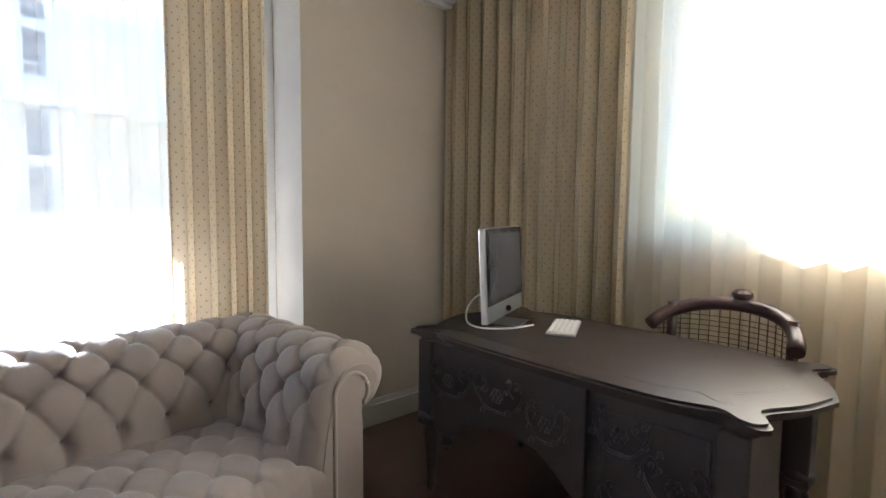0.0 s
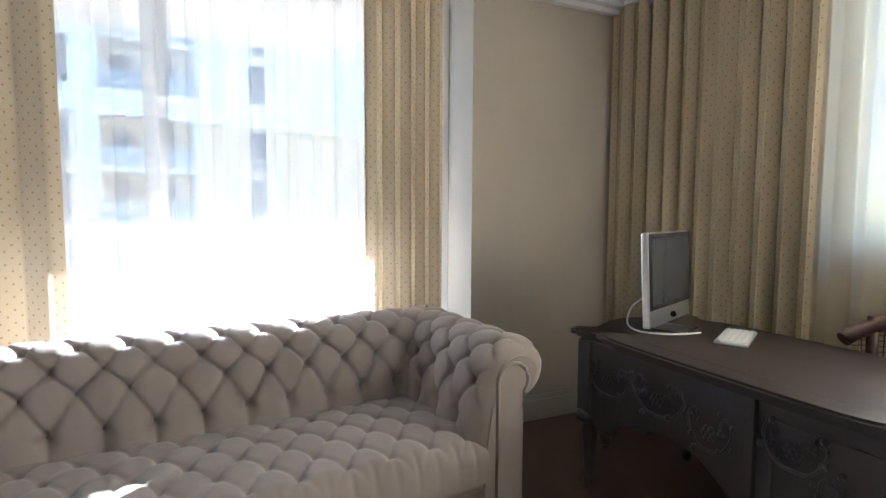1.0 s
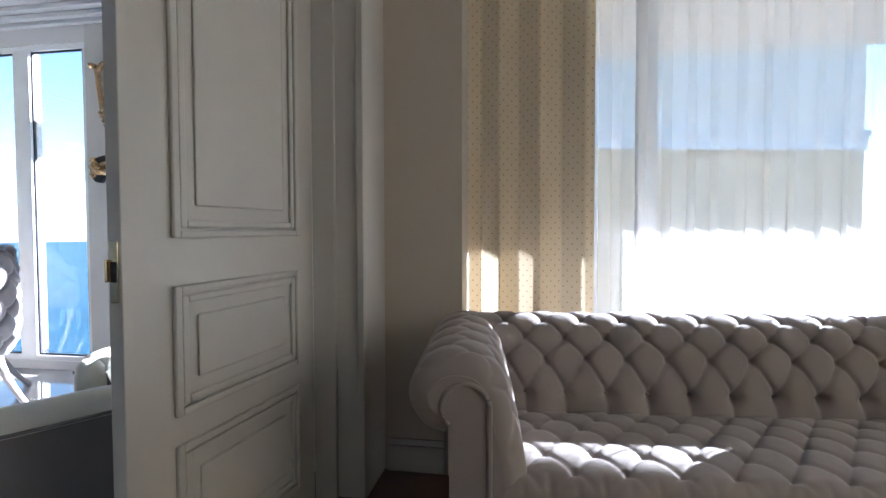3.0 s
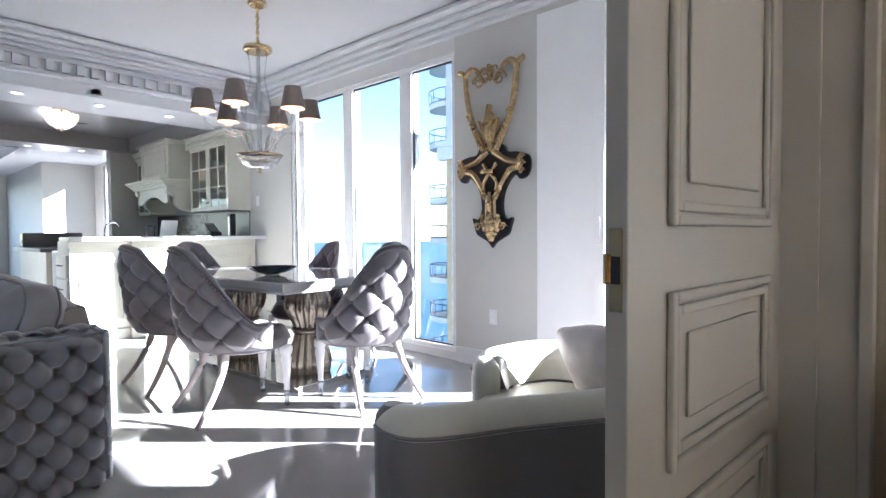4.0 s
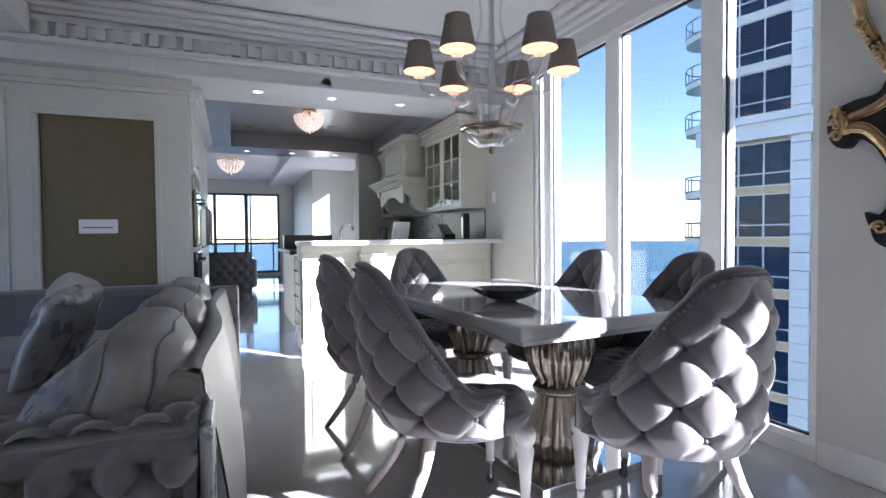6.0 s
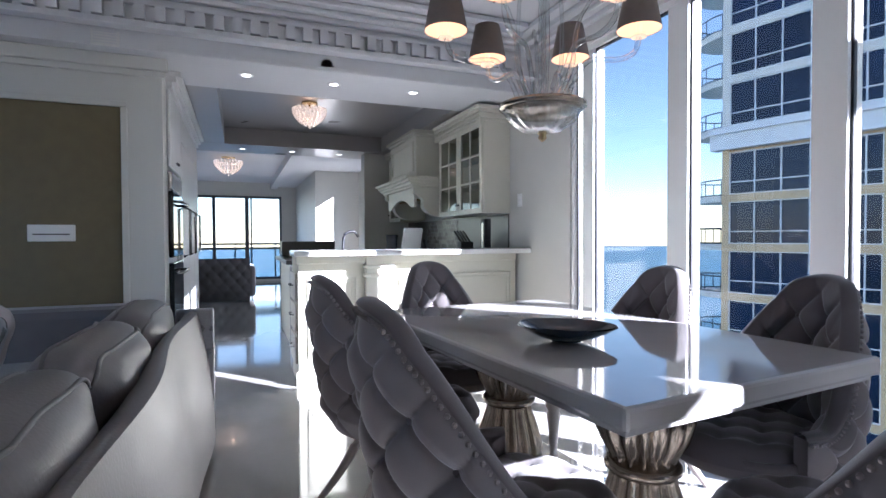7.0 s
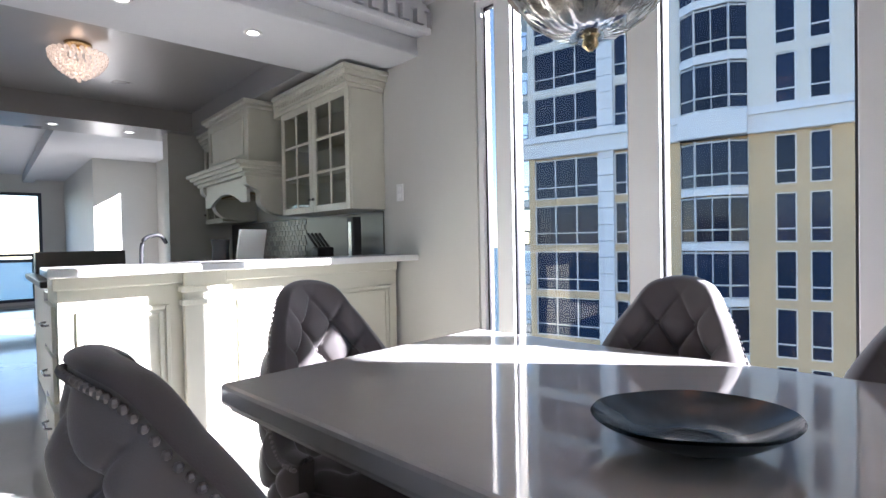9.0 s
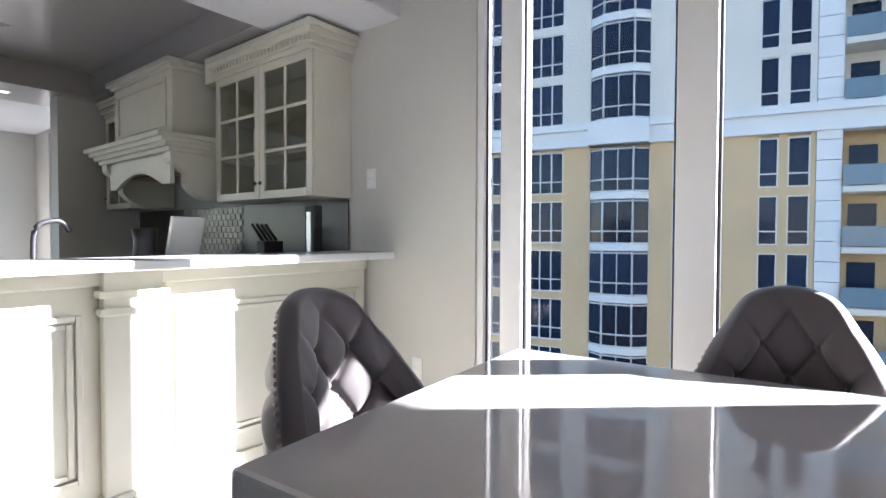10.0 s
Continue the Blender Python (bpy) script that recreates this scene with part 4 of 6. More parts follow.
    part("seat", bm, M_CHAIR, c)
    for x in (-0.19, 0.19):
        bm = lathe(bmesh.new(), [(0.012, 0), (0.018, 0.015), (0.014, 0.03), (0.014, 0.09), (0.02, 0.1), (0.017, 0.12), (0.026, 0.24), (0.034, 0.30), (0.026, 0.315), (0.038, 0.335), (0.04, 0.37), (0.03, 0.385)], (x, 0.46, 0), 16)
        leg = part("front_leg", bm, M_LEGW, c, "turned pearl white leg")
        part("ferrule", lathe(bmesh.new(), [(0.0125, 0), (0.019, 0.014), (0.0155, 0.03), (0.0155, 0.085), (0.0215, 0.1)], (x, 0.46, 0), 14), M_STEEL, leg)
        bm = bmesh.new()
        keys = spline([(x * 0.85, 0.10, 0.39), (x * 0.95, 0.07, 0.27), (x * 1.1, 0.0, 0.13), (x * 1.28, -0.09, 0.0)], 12)
        tube(bm, keys, 0.027, 8, 0.014)
        part("rear_leg", bm, M_PINKWOOD, c)
    return c


CH = dining_chair()
CHAIRS = [(1.51, 3.51, -97), (1.51, 4.36, -90), (2.36, 2.80, -4), (2.19, 5.17, 183), (2.99, 4.27, 96), (3.05, 3.58, 84)]
for i, (x, y, r) in enumerate(CHAIRS):
    if i == 0:
        CH.matrix_world = pose(x, y, 0, 0, 0, r)
    else:
        copy_thing(CH, pose(x, y, 0, 0, 0, r))


def bowl():
    def f(u, v, s):
        a = 2 * math.pi * u
        r = (0.048 + 0.115 * v) * (1 + 0.10 * math.cos(2 * a) * v + 0.02 * math.cos(5 * a) * v)
        return Vector((r * math.cos(a), r * math.sin(a) * 0.95, 0.006 + s + 0.05 * v ** 1.8))
    bm = bmesh.new()
    sheet(bm, lambda u, v: f(u, v, 0), 48, 12, True)
    sheet(bm, lambda u, v: f(u, v * 0.97, 0.008), 48, 12, True)
    lathe(bm, [(0.05, 0.0), (0.06, 0.004), (0.056, 0.012)], (0, 0, 0), 32)
    solo("bowl", bm, M_BLUEBOWL, "shallow slate blue glazed bowl on the dining table", "bowl", m=pose(2.21, 3.88, 0.78, 0, 0, -40))


bowl()


def chandelier():
    c = thing("chandelier", pose(2.25, 4.10, -0.025, 0, 0, 38), "clear glass chandelier with six taupe shades", "chandelier")
    part("canopy", lathe(bmesh.new(), [(0.055, 2.85), (0.07, 2.86), (0.07, 2.882)], seg=24), M_BRASS, c)
    bm = bmesh.new()
    for z in range(5):
        lathe(bm, [(0.005, 2.56 + z * 0.06), (0.014, 2.575 + z * 0.06), (0.014, 2.605 + z * 0.06), (0.005, 2.62 + z * 0.06)], seg=8)
    part("chain", bm, M_BRASS, c)
    part("collar", lathe(bmesh.new(), [(0.09, 2.50), (0.11, 2.51), (0.105, 2.54), (0.08, 2.55), (0.03, 2.56)], seg=28), M_BRASS, c, "brass collar")
    bm = bmesh.new()
    for k in range(3):
        tube(bm, [(0.011 * math.cos(i * 0.55 + k * 2.1), 0.011 * math.sin(i * 0.55 + k * 2.1), 1.72 + i * 0.0165) for i in range(50)], 0.008, 6)
    part("stem", bm, M_CLEAR, c, "twisted glass stem")
    part("bowl_rim", lathe(bmesh.new(), [(0.16, 1.70), (0.175, 1.705), (0.175, 1.72), (0.1, 1.735), (0.02, 1.74)], seg=40), M_SILVERLEAF, c)
    part("bowl_lining", lathe(bmesh.new(), [(0.02, 1.66), (0.09, 1.67), (0.135, 1.69), (0.155, 1.70)], seg=40), M_SILVERLEAF, c, "silvered bowl lining")
    part("glass_bowl", lathe(bmesh.new(), [(0.03, 1.605), (0.08, 1.615), (0.13, 1.65), (0.165, 1.70)], seg=96, flute=0.08, nfl=16), M_CLEAR, c, "fluted clear glass bowl")
    part("finial", lathe(bmesh.new(), [(0.004, 1.572), (0.018, 1.585), (0.014, 1.60), (0.03, 1.61)], seg=16), M_BRASS, c)
    for i in range(6):
        a = 2 * math.pi * i / 6
        up = i % 2
        rr, zs = 0.39, 1.99
        keys = [(0.09, 1.72), (0.13, 1.82), (0.19, 1.90), (0.30, 1.90), (rr - 0.02, 1.93), (rr, zs)]
        arm = part("arm", tube(bmesh.new(), [(p.x * math.cos(a), p.x * math.sin(a), p.y) for p in spline([(r, z) for r, z in keys], 20)], 0.011, 8), M_CLEAR, c, "curved clear glass arm")
        x, y = rr * math.cos(a), rr * math.sin(a)
        part("candle", lathe(bmesh.new(), [(0.03, zs), (0.032, zs + 0.008), (0.012, zs + 0.012), (0.012, zs + 0.07)], (x, y, 0), 12), M_SHADEIN, arm)
        bm = bmesh.new()
        sheet(bm, lambda u, v: Vector((x + (0.088 - 0.03 * v) * math.cos(2 * math.pi * u), y + (0.088 - 0.03 * v) * math.sin(2 * math.pi * u), zs + 0.03 + 0.155 * v)), 32, 1, True)
        shade = part("shade", bm, M_SHADE, c, "taupe fabric shade")
        bm = bmesh.new()
        sheet(bm, lambda u, v: Vector((x + (0.085 - 0.03 * v) * math.cos(2 * math.pi * u), y + (0.085 - 0.03 * v) * math.sin(2 * math.pi * u), zs + 0.031 + 0.152 * v)), 32, 1, True)
        part("lining", bm, M_SHADEIN, shade, "glowing warm lining")
        # leaf-shaped glass spray
        b = a + 0.52
        part("glass_leaf", tube(bmesh.new(), [(p.x * math.cos(b), p.x * math.sin(b), p.y) for p in spline([(0.05, 1.73), (0.10, 1.9), (0.10, 2.15), (0.06, 2.3), (0.08, 2.5)] if up else [(0.06, 1.73), (0.12, 1.85), (0.14, 2.0), (0.2, 2.1), (0.24, 2.08)], 16)], 0.012, 6, 0.005), M_CLEAR, c)


chandelier()


# ---- wall ornament ----
def ornament():
    o = thing("wall_ornament", pose(FX - 0.002, 2.78, -0.345, 0, 0, 90) @ Matrix.Diagonal((1.16, 1, 1.145, 1)), "carved gilt wall ornament on a black backing", "wall ornament")
    # local: x along the wall, y into the room
    side = [(0.0, 1.14), (0.035, 1.18), (0.08, 1.205), (0.13, 1.235), (0.15, 1.29), (0.165, 1.345), (0.12, 1.335), (0.092, 1.375), (0.085, 1.44), (0.10, 1.52), (0.14, 1.59), (0.19, 1.625), (0.225, 1.595), (0.275, 1.615), (0.30, 1.675), (0.285, 1.745), (0.21, 1.775), (0.13, 1.785), (0.10, 1.83), (0.05, 1.86)]
    curve = [(p.x, p.y) for p in spline(side, 76)]
    pts = curve + [(-x, z) for x, z in curve[:0:-1]]
    bm = bmesh.new()
    a = [bm.verts.new((x, 0.0, z)) for x, z in pts]
    b = [bm.verts.new((x, 0.028, z)) for x, z in pts]
    bm.faces.new(a)
    bm.faces.new(b)
    for i in range(len(pts)):
        j = (i + 1) % len(pts)
        bm.faces.new((a[i], a[j], b[j], b[i]))
    part("backing", bm, M_DARKBACK, o, "black shaped backing board")

    def rib(name, keys, r, r1=None, y=0.05, both=True, n=28):
        """A grooved moulding: a round bar with a thinner bead along each edge."""
        line = spline([(k[0], k[1], k[2] if len(k) > 2 else 0) for k in keys], n)
        for s in (-1, 1) if both else (1,):
            bm = bmesh.new()
            mid = [Vector((s * p.x, y + p.z, p.y)) for p in line]
            tube(bm, mid, r, 10, r1)
            for e in (-1, 1):
                edge = []
                for i, p in enumerate(mid):
                    t = (mid[min(i + 1, n)] - mid[max(i - 1, 0)]).normalized()
                    w = r + ((r1 if r1 is not None else r) - r) * i / n
                    edge.append(p + t.cross(Vector((0, 1, 0))) * (e * w * 0.95) + Vector((0, -0.004, 0)))
                tube(bm, edge, r * 0.42, 6, (r1 or r) * 0.42)
            part(name, bm, M_GOLD, o)

    def leaf(cx, cz, w, h, lobes, y=0.045, lean=0.0, deep=0.05):
        bm = bmesh.new()

        def f(u, v):
            k = 2 * u - 1
            wid = w * math.sin(math.pi * (0.06 + 0.88 * v)) ** 0.8 * (0.62 + 0.38 * abs(math.cos(lobes * math.pi * v)))
            vein = 0.006 * math.cos(8 * k * math.pi) * (1 - abs(k))
            return Vector((cx + lean * v * v + k * wid, y + deep * (1 - k * k) * math.sin(math.pi * (0.1 + 0.8 * v)) + vein + 0.02 * v * v, cz + h * v))
        sheet(bm, f, 28, 36)
        sheet(bm, lambda u, v: f(u, v) - Vector((0, 0.006 + 0.4 * max(0, f(u, v).y - y), 0)), 28, 36)
        part("acanthus_leaf", bm, M_GOLD, o)

    def curl(x, z, r, turns=1.6, s=1, y=0.06, thick=0.011):
        pts = []
        for i in range(30):
            t = i / 29
            rr = r * (1 - 0.8 * t)
            ang = turns * 2 * math.pi * t
            pts.append((s * (x + rr * math.cos(ang)), y + 0.012 * t, z + rr * math.sin(ang)))
        part("curl", tube(bmesh.new(), pts, thick, 8, thick * 0.45), M_GOLD, o)

    # lyre-shaped stiles, open between
    rib("outer_stile", [(0.045, 1.80), (0.085, 1.88), (0.135, 1.97), (0.175, 2.08), (0.198, 2.20), (0.208, 2.30), (0.225, 2.355), (0.27, 2.375)], 0.02, 0.014)
    rib("top_scroll", [(0.21, 2.335), (0.17, 2.375), (0.12, 2.365), (0.085, 2.32), (0.05, 2.275), (0.02, 2.29)], 0.016, 0.01)
    for s in (-1, 1):
        curl(0.085, 2.27, 0.05, 1.5, s)
        curl(0.04, 2.335, 0.03, 1.3, s, thick=0.009)
    leaf(0, 2.27, 0.03, 0.11, 2, deep=0.03)
    # fleur at the foot of the lyre
    leaf(0, 1.80, 0.058, 0.31, 3)
    for s in (-1, 1):
        leaf(s * 0.03, 1.86, 0.028, 0.15, 2, 0.05, s * 0.05, 0.03)
        for i in range(7):
            part("bead", ball(bmesh.new(), (s * (0.075 + 0.0155 * i), 0.078, 1.845 + i * 0.03), 0.0155 - 0.001 * i, 8), M_GOLD, o, smooth=True)
        curl(0.165, 2.045, 0.022, 1.2, s, 0.07, 0.008)
    # cross of crossing mouldings with leafy ends
    rib("arm_upper", [(0.02, 1.80), (0.07, 1.765), (0.13, 1.728), (0.22, 1.705)], 0.017, 0.013)
    rib("arm_lower", [(0.235, 1.675), (0.16, 1.66), (0.105, 1.60), (0.065, 1.53), (0.04, 1.47)], 0.017, 0.013)
    rib("inner_strap", [(0.055, 1.715), (0.02, 1.67), (-0.03, 1.62), (-0.055, 1.575), (-0.045, 1.53)], 0.011, 0.009, 0.058)
    part("cross_bar", tube(bmesh.new(), [(-0.05, 0.085, 1.655), (-0.02, 0.092, 1.657), (0.02, 0.092, 1.657), (0.05, 0.085, 1.655)], 0.017, 10), M_GOLD, o)
    for s in (-1, 1):
        for dz, r in ((0.045, 0.022), (0.0, 0.026), (-0.045, 0.022)):
            curl(0.25, 1.69 + dz, r, 1.3, s, 0.055, 0.011)
        leaf(s * 0.225, 1.645, 0.03, 0.10, 2, 0.05, s * 0.02, 0.035)
    # stem and leafy foot
    rib("stem", [(0.028, 1.50), (0.03, 1.44), (0.034, 1.36), (0.045, 1.31)], 0.013, 0.01)
    part("stem_core", ball(tube(bmesh.new(), [(0, 0.05, 1.52), (0, 0.06, 1.44), (0, 0.055, 1.34)], 0.022, 10, 0.014), (0, 0.075, 1.44), 0.018, 10), M_GOLD, o)
    leaf(0, 1.185, 0.06, 0.20, 4)
    for s in (-1, 1):
        leaf(s * 0.055, 1.25, 0.026, 0.12, 2, 0.045, s * 0.01, 0.03)
        curl(0.105, 1.285, 0.026, 1.4, s, 0.05, 0.01)
        curl(0.055, 1.50, 0.018, 1.2, s, 0.055, 0.008)


ornament()


# ---- living: quilted sofa ----
def cushion(name, m, w, h, d, material, label, puff=0.6, seed=1, group="", piped=False):
    rnd = random.Random(seed)
    ph = [rnd.uniform(0, 6) for _ in range(4)]

    def f(u, v):
        a, b = 2 * math.pi * u, (v - 0.5) * math.pi
        sq = lambda t, p: math.copysign(abs(t) ** p, t)
        x = sq(math.cos(b), 0.5) * sq(math.cos(a), 0.35)
        z = sq(math.cos(b), 0.5) * sq(math.sin(a), 0.35)
        y = sq(math.sin(b), 0.9)
        thick = (1 - x * x * 0.8) * (1 - z * z * 0.8)
        wr = 0.007 * math.sin(9 * x + ph[0] + 4 * z) * (1 - thick) + 0.006 * math.sin(7 * z + ph[1] - 5 * x)
        return Vector((x * w / 2, y * d / 2 * (puff * thick ** 0.5 + 1 - puff) + wr, z * h / 2 + h / 2))
    bm = bmesh.new()
    sheet(bm, f, 56, 28, True)
    ob = solo(name, bm, material, label, "cushion", m=m, group=group, smooth=True)
    for s in (-1, 1) if piped else ():
        loop = []
        for i in range(61):
            q = f(i / 60, 0.5 + s * 0.16)
            loop.append(q + Vector((0, s * 0.004, 0)))
        part("piping", tube(bmesh.new(), loop, 0.006, 6), M_ARMGREY, ob, "dark piped seam")
    return ob


def bubble(a, b):
    fa, fb = a - math.floor(a) - 0.5, b - math.floor(b) - 0.5
    return math.sqrt(max(0.0, 1 - 3.1 * (fa * fa + fb * fb)))


def quilted_sofa():
    s = thing("quilted_sofa", pose(0, 0, 0), "grey sofa with bubble-quilted end and leather back", "sofa")
    Y0s, Y1s, X0, X1, H = 2.90, 5.38, -0.25, 0.87, 0.67
    def quilt(u, v):
        x = X1 - 0.02 - u * (X1 - X0 - 0.02)
        z = 0.05 + v * 0.62
        a, b = x / 0.115 + z / 0.135, x / 0.115 - z / 0.135
        k = bubble(a, b)
        top = max(0, (v - 0.93) / 0.07)
        return Vector((x, Y0s - 0.06 * k * (1 - 0.6 * top) + 0.05 * top * top, z))
    bm = bmesh.new()
    sheet(bm, quilt, 150, 90)
    part("quilted_panel", bm, M_QUILT, s, "bubble-quilted grey velvet panel")
    def quilt_top(u, v):
        x = X1 - 0.02 - u * (X1 - X0 - 0.02)
        y = Y0s + 0.04 + v * 0.16
        a, b = x / 0.115 + y / 0.135, x / 0.115 - y / 0.135
        return Vector((x, y, H + 0.03 * bubble(a, b)))
    bm = bmesh.new()
    sheet(bm, quilt_top, 150, 24)
    part("arm_top", bm, M_QUILT, s)
    part("arm", box(bmesh.new(), X0, Y0s + 0.01, 0.05, X1 - 0.02, Y0s + 0.2, H, 0.01), M_QUILT, s)
    part("end_trim", box(bmesh.new(), X1 - 0.018, Y0s - 0.01, 0.04, X1 + 0.012, Y0s + 0.22, H + 0.01, 0.012), M_SATIN, s, "silver piped corner trim")
    bm = bmesh.new()
    sheet(bm, lambda u, v: Vector((0.95 - 0.08 * v * v - 0.02 * math.cos(3 * u * math.pi), Y0s + 0.22 + u * (Y1s - Y0s - 0.22), 0.06 + 0.70 * v)), 40, 16)
    sheet(bm, lambda u, v: Vector((0.87 - 0.16 * v - 0.02 * math.cos(3 * u * math.pi) * (1 - v), Y0s + 0.22 + u * (Y1s - Y0s - 0.22), 0.76 + 0.03 * math.sin(math.pi * v) - 0.3 * v * v)), 40, 12)
    part("back_shell", bm, M_LEATHER, s, "smooth grey leather outside back")
    bm = bmesh.new()
    out = [(0.925 - 0.08 * v * v, 0.06 + 0.69 * v) for v in [i / 8 for i in range(9)]] + [(0.80, 0.765), (0.74, 0.745), (0.69, 0.66), (0.66, 0.40), (0.66, 0.06)]
    a = [bm.verts.new((x, Y0s + 0.195, z)) for x, z in out]
    b = [bm.verts.new((x, Y0s + 0.25, z)) for x, z in out]
    bm.faces.new(a)
    bm.faces.new(b)
    for i in range(len(out)):
        bm.faces.new((a[i], a[(i + 1) % len(out)], b[(i + 1) % len(out)], b[i]))
    bmesh.ops.bevel(bm, geom=[e for e in bm.edges if all(v in a for v in e.verts)], offset=0.012, segments=2, affect="EDGES")
    part("back_end", bm, M_LEATHER, s)
    part("far_trim", box(bmesh.new(), 0.78, Y1s - 0.01, 0.06, 0.97, Y1s + 0.03, 0.78, 0.015), M_SATIN, s)
    part("seat", box(bmesh.new(), X0, Y0s + 0.2, 0.08, 0.75, Y1s, 0.44, 0.05), M_LEATHER, s)
    for i in range(3):
        bm = bmesh.new()
        y = Y0s + 0.25 + i * 0.67
        box(bm, X0 - 0.02, y, 0.42, 0.66, y + 0.65, 0.52, 0.04)
        part("seat_cushion", bm, M_LEATHER, s)
    for x in (X0 + 0.06, X1 - 0.04):
        part("foot", lathe(bmesh.new(), [(0.014, 0), (0.022, 0.05)], (x, Y0s + 0.05, 0), 12), M_BRASS, s, "brass foot")


quilted_sofa()
for i, y in enumerate((3.42, 4.15, 4.88)):
    cushion("back_cushion", pose(0.62, y, 0.46, -12, 0, -90), 0.76, 0.42, 0.30, M_LEATHER, "plump wrinkled grey leather back cushion", 0.5, 3 + i, "cushions on the quilted sofa", True)
cushion("throw_pillow", pose(0.36, 3.42, 0.48, -48, 8, -70), 0.52, 0.42, 0.17, M_SATIN, "shiny silver satin throw pillow on the sofa", 0.7, 11)
cushion("throw_pillow", pose(0.15, 4.3, 0.48, -22, 0, -100), 0.5, 0.46, 0.16, M_SATIN, "silver satin throw pillow leaning on the sofa back", 0.7, 12)
cushion("throw_pillow", pose(0.02, 4.75, 0.48, -25, 6, -60), 0.52, 0.48, 0.17, M_PILLOW, "pearl grey throw pillow on the sofa", 0.7, 13)
# section of the sofa along the panelled wall
s2 = thing("corner_sofa_section", pose(0, 0, 0), "dark grey sofa section along the panelled wall", "sofa")
part("seat", box(bmesh.new(), -2.6, 5.25, 0.08, 0.55, 6.05, 0.44, 0.06), M_QUILT, s2)
part("backrest", box(bmesh.new(), -2.6, 6.0, 0.08, 0.55, 6.26, 0.74, 0.06), M_QUILT, s2)


# ---- living: armchair ----
def armchair():
    c = thing("armchair", pose(1.94, 1.48, 0, 0, 0, -12), "cream leather tub armchair with taupe grey outside", "armchair")
    keys = [(-0.62, 0.02), (-0.60, -0.12), (-0.30, -0.24), (0.12, -0.40), (0.46, -0.30), (0.56, 0.02), (0.44, 0.30), (0.16, 0.36), (0.03, 0.30)]
    line = spline([(x, y, 0) for x, y in keys], 60)
    def hgt(u):
        return 0.525 + 0.01 * math.sin(math.pi * u)
    def nrm(i):
        d = (line[min(60, i + 1)] - line[max(0, i - 1)]).normalized()
        return Vector((d.y, -d.x, 0))
    bm = bmesh.new()
    sheet(bm, lambda u, v: line[round(u * 60)] + nrm(round(u * 60)) * (0.055 - 0.03 * (1 - v)) + Vector((0, 0, 0.06 + (hgt(u) - 0.12) * v)), 60, 8)
    part("outside", bm, M_ARMGREY, c, "taupe grey leather outside")
    bm = bmesh.new()
    def roll(u, v):
        i = round(u * 60)
        a = math.pi * (v * 1.15 - 0.05)
        e = min(1, u * 14, (1 - u) * 14) ** 0.5
        return line[i] + nrm(i) * (0.068 * math.cos(a)) + Vector((0, 0, hgt(u) - 0.06 + 0.075 * math.sin(a) * e))
    sheet(bm, roll, 60, 14)
    sheet(bm, lambda u, v: line[round(u * 60)] - nrm(round(u * 60)) * (0.066 + 0.03 * (1 - v)) + Vector((0, 0, 0.38 + (hgt(u) - 0.44) * v)), 60, 5)
    part("inside", bm, M_ARMCREAM, c)
    part("piping", tube(bmesh.new(), [line[i] + nrm(i) * 0.068 + Vector((0, 0, hgt(i / 60) - 0.062)) for i in range(61)], 0.007, 6), M_ARMGREY, c)
    for i in (0, 60):
        bm = bmesh.new()
        p = line[i]
        nn = nrm(i)
        d = Vector((-nn.y, nn.x, 0))
        lathe(bm, [(0.05, 0.06), (0.062, 0.12), (0.064, 0.44), (0.056, 0.49), (0.03, 0.52)], (p.x, p.y, 0), 24)
        part("arm_end", bm, M_ARMGREY if i == 0 else M_ARMCREAM, c)
    bm = bmesh.new()
    seatpts = [(line[i].x - nrm(i).x * 0.06, line[i].y - nrm(i).y * 0.06) for i in range(0, 61, 3)]
    prism(bm, seatpts, 0.12, 0.37)
    bmesh.ops.bevel(bm, geom=[e for e in bm.edges if all(v.co.z > 0.36 for v in e.verts)], offset=0.04, segments=3, affect="EDGES")
    part("seat", bm, M_ARMCREAM, c)
    for x, y in ((-0.5, -0.05), (0.35, -0.25), (0.35, 0.2), (0.05, 0.2)):
        part("foot", lathe(bmesh.new(), [(0.02, 0), (0.025, 0.08), (0.02, 0.12)], (x, y, 0), 10), M_DARKWOOD, c)


armchair()
cushion("throw_pillow", pose(2.33, 1.27, 0.34, -24, 10, 70), 0.42, 0.38, 0.16, M_PILLOW, "pearl grey throw pillow in the armchair", 0.7, 21)


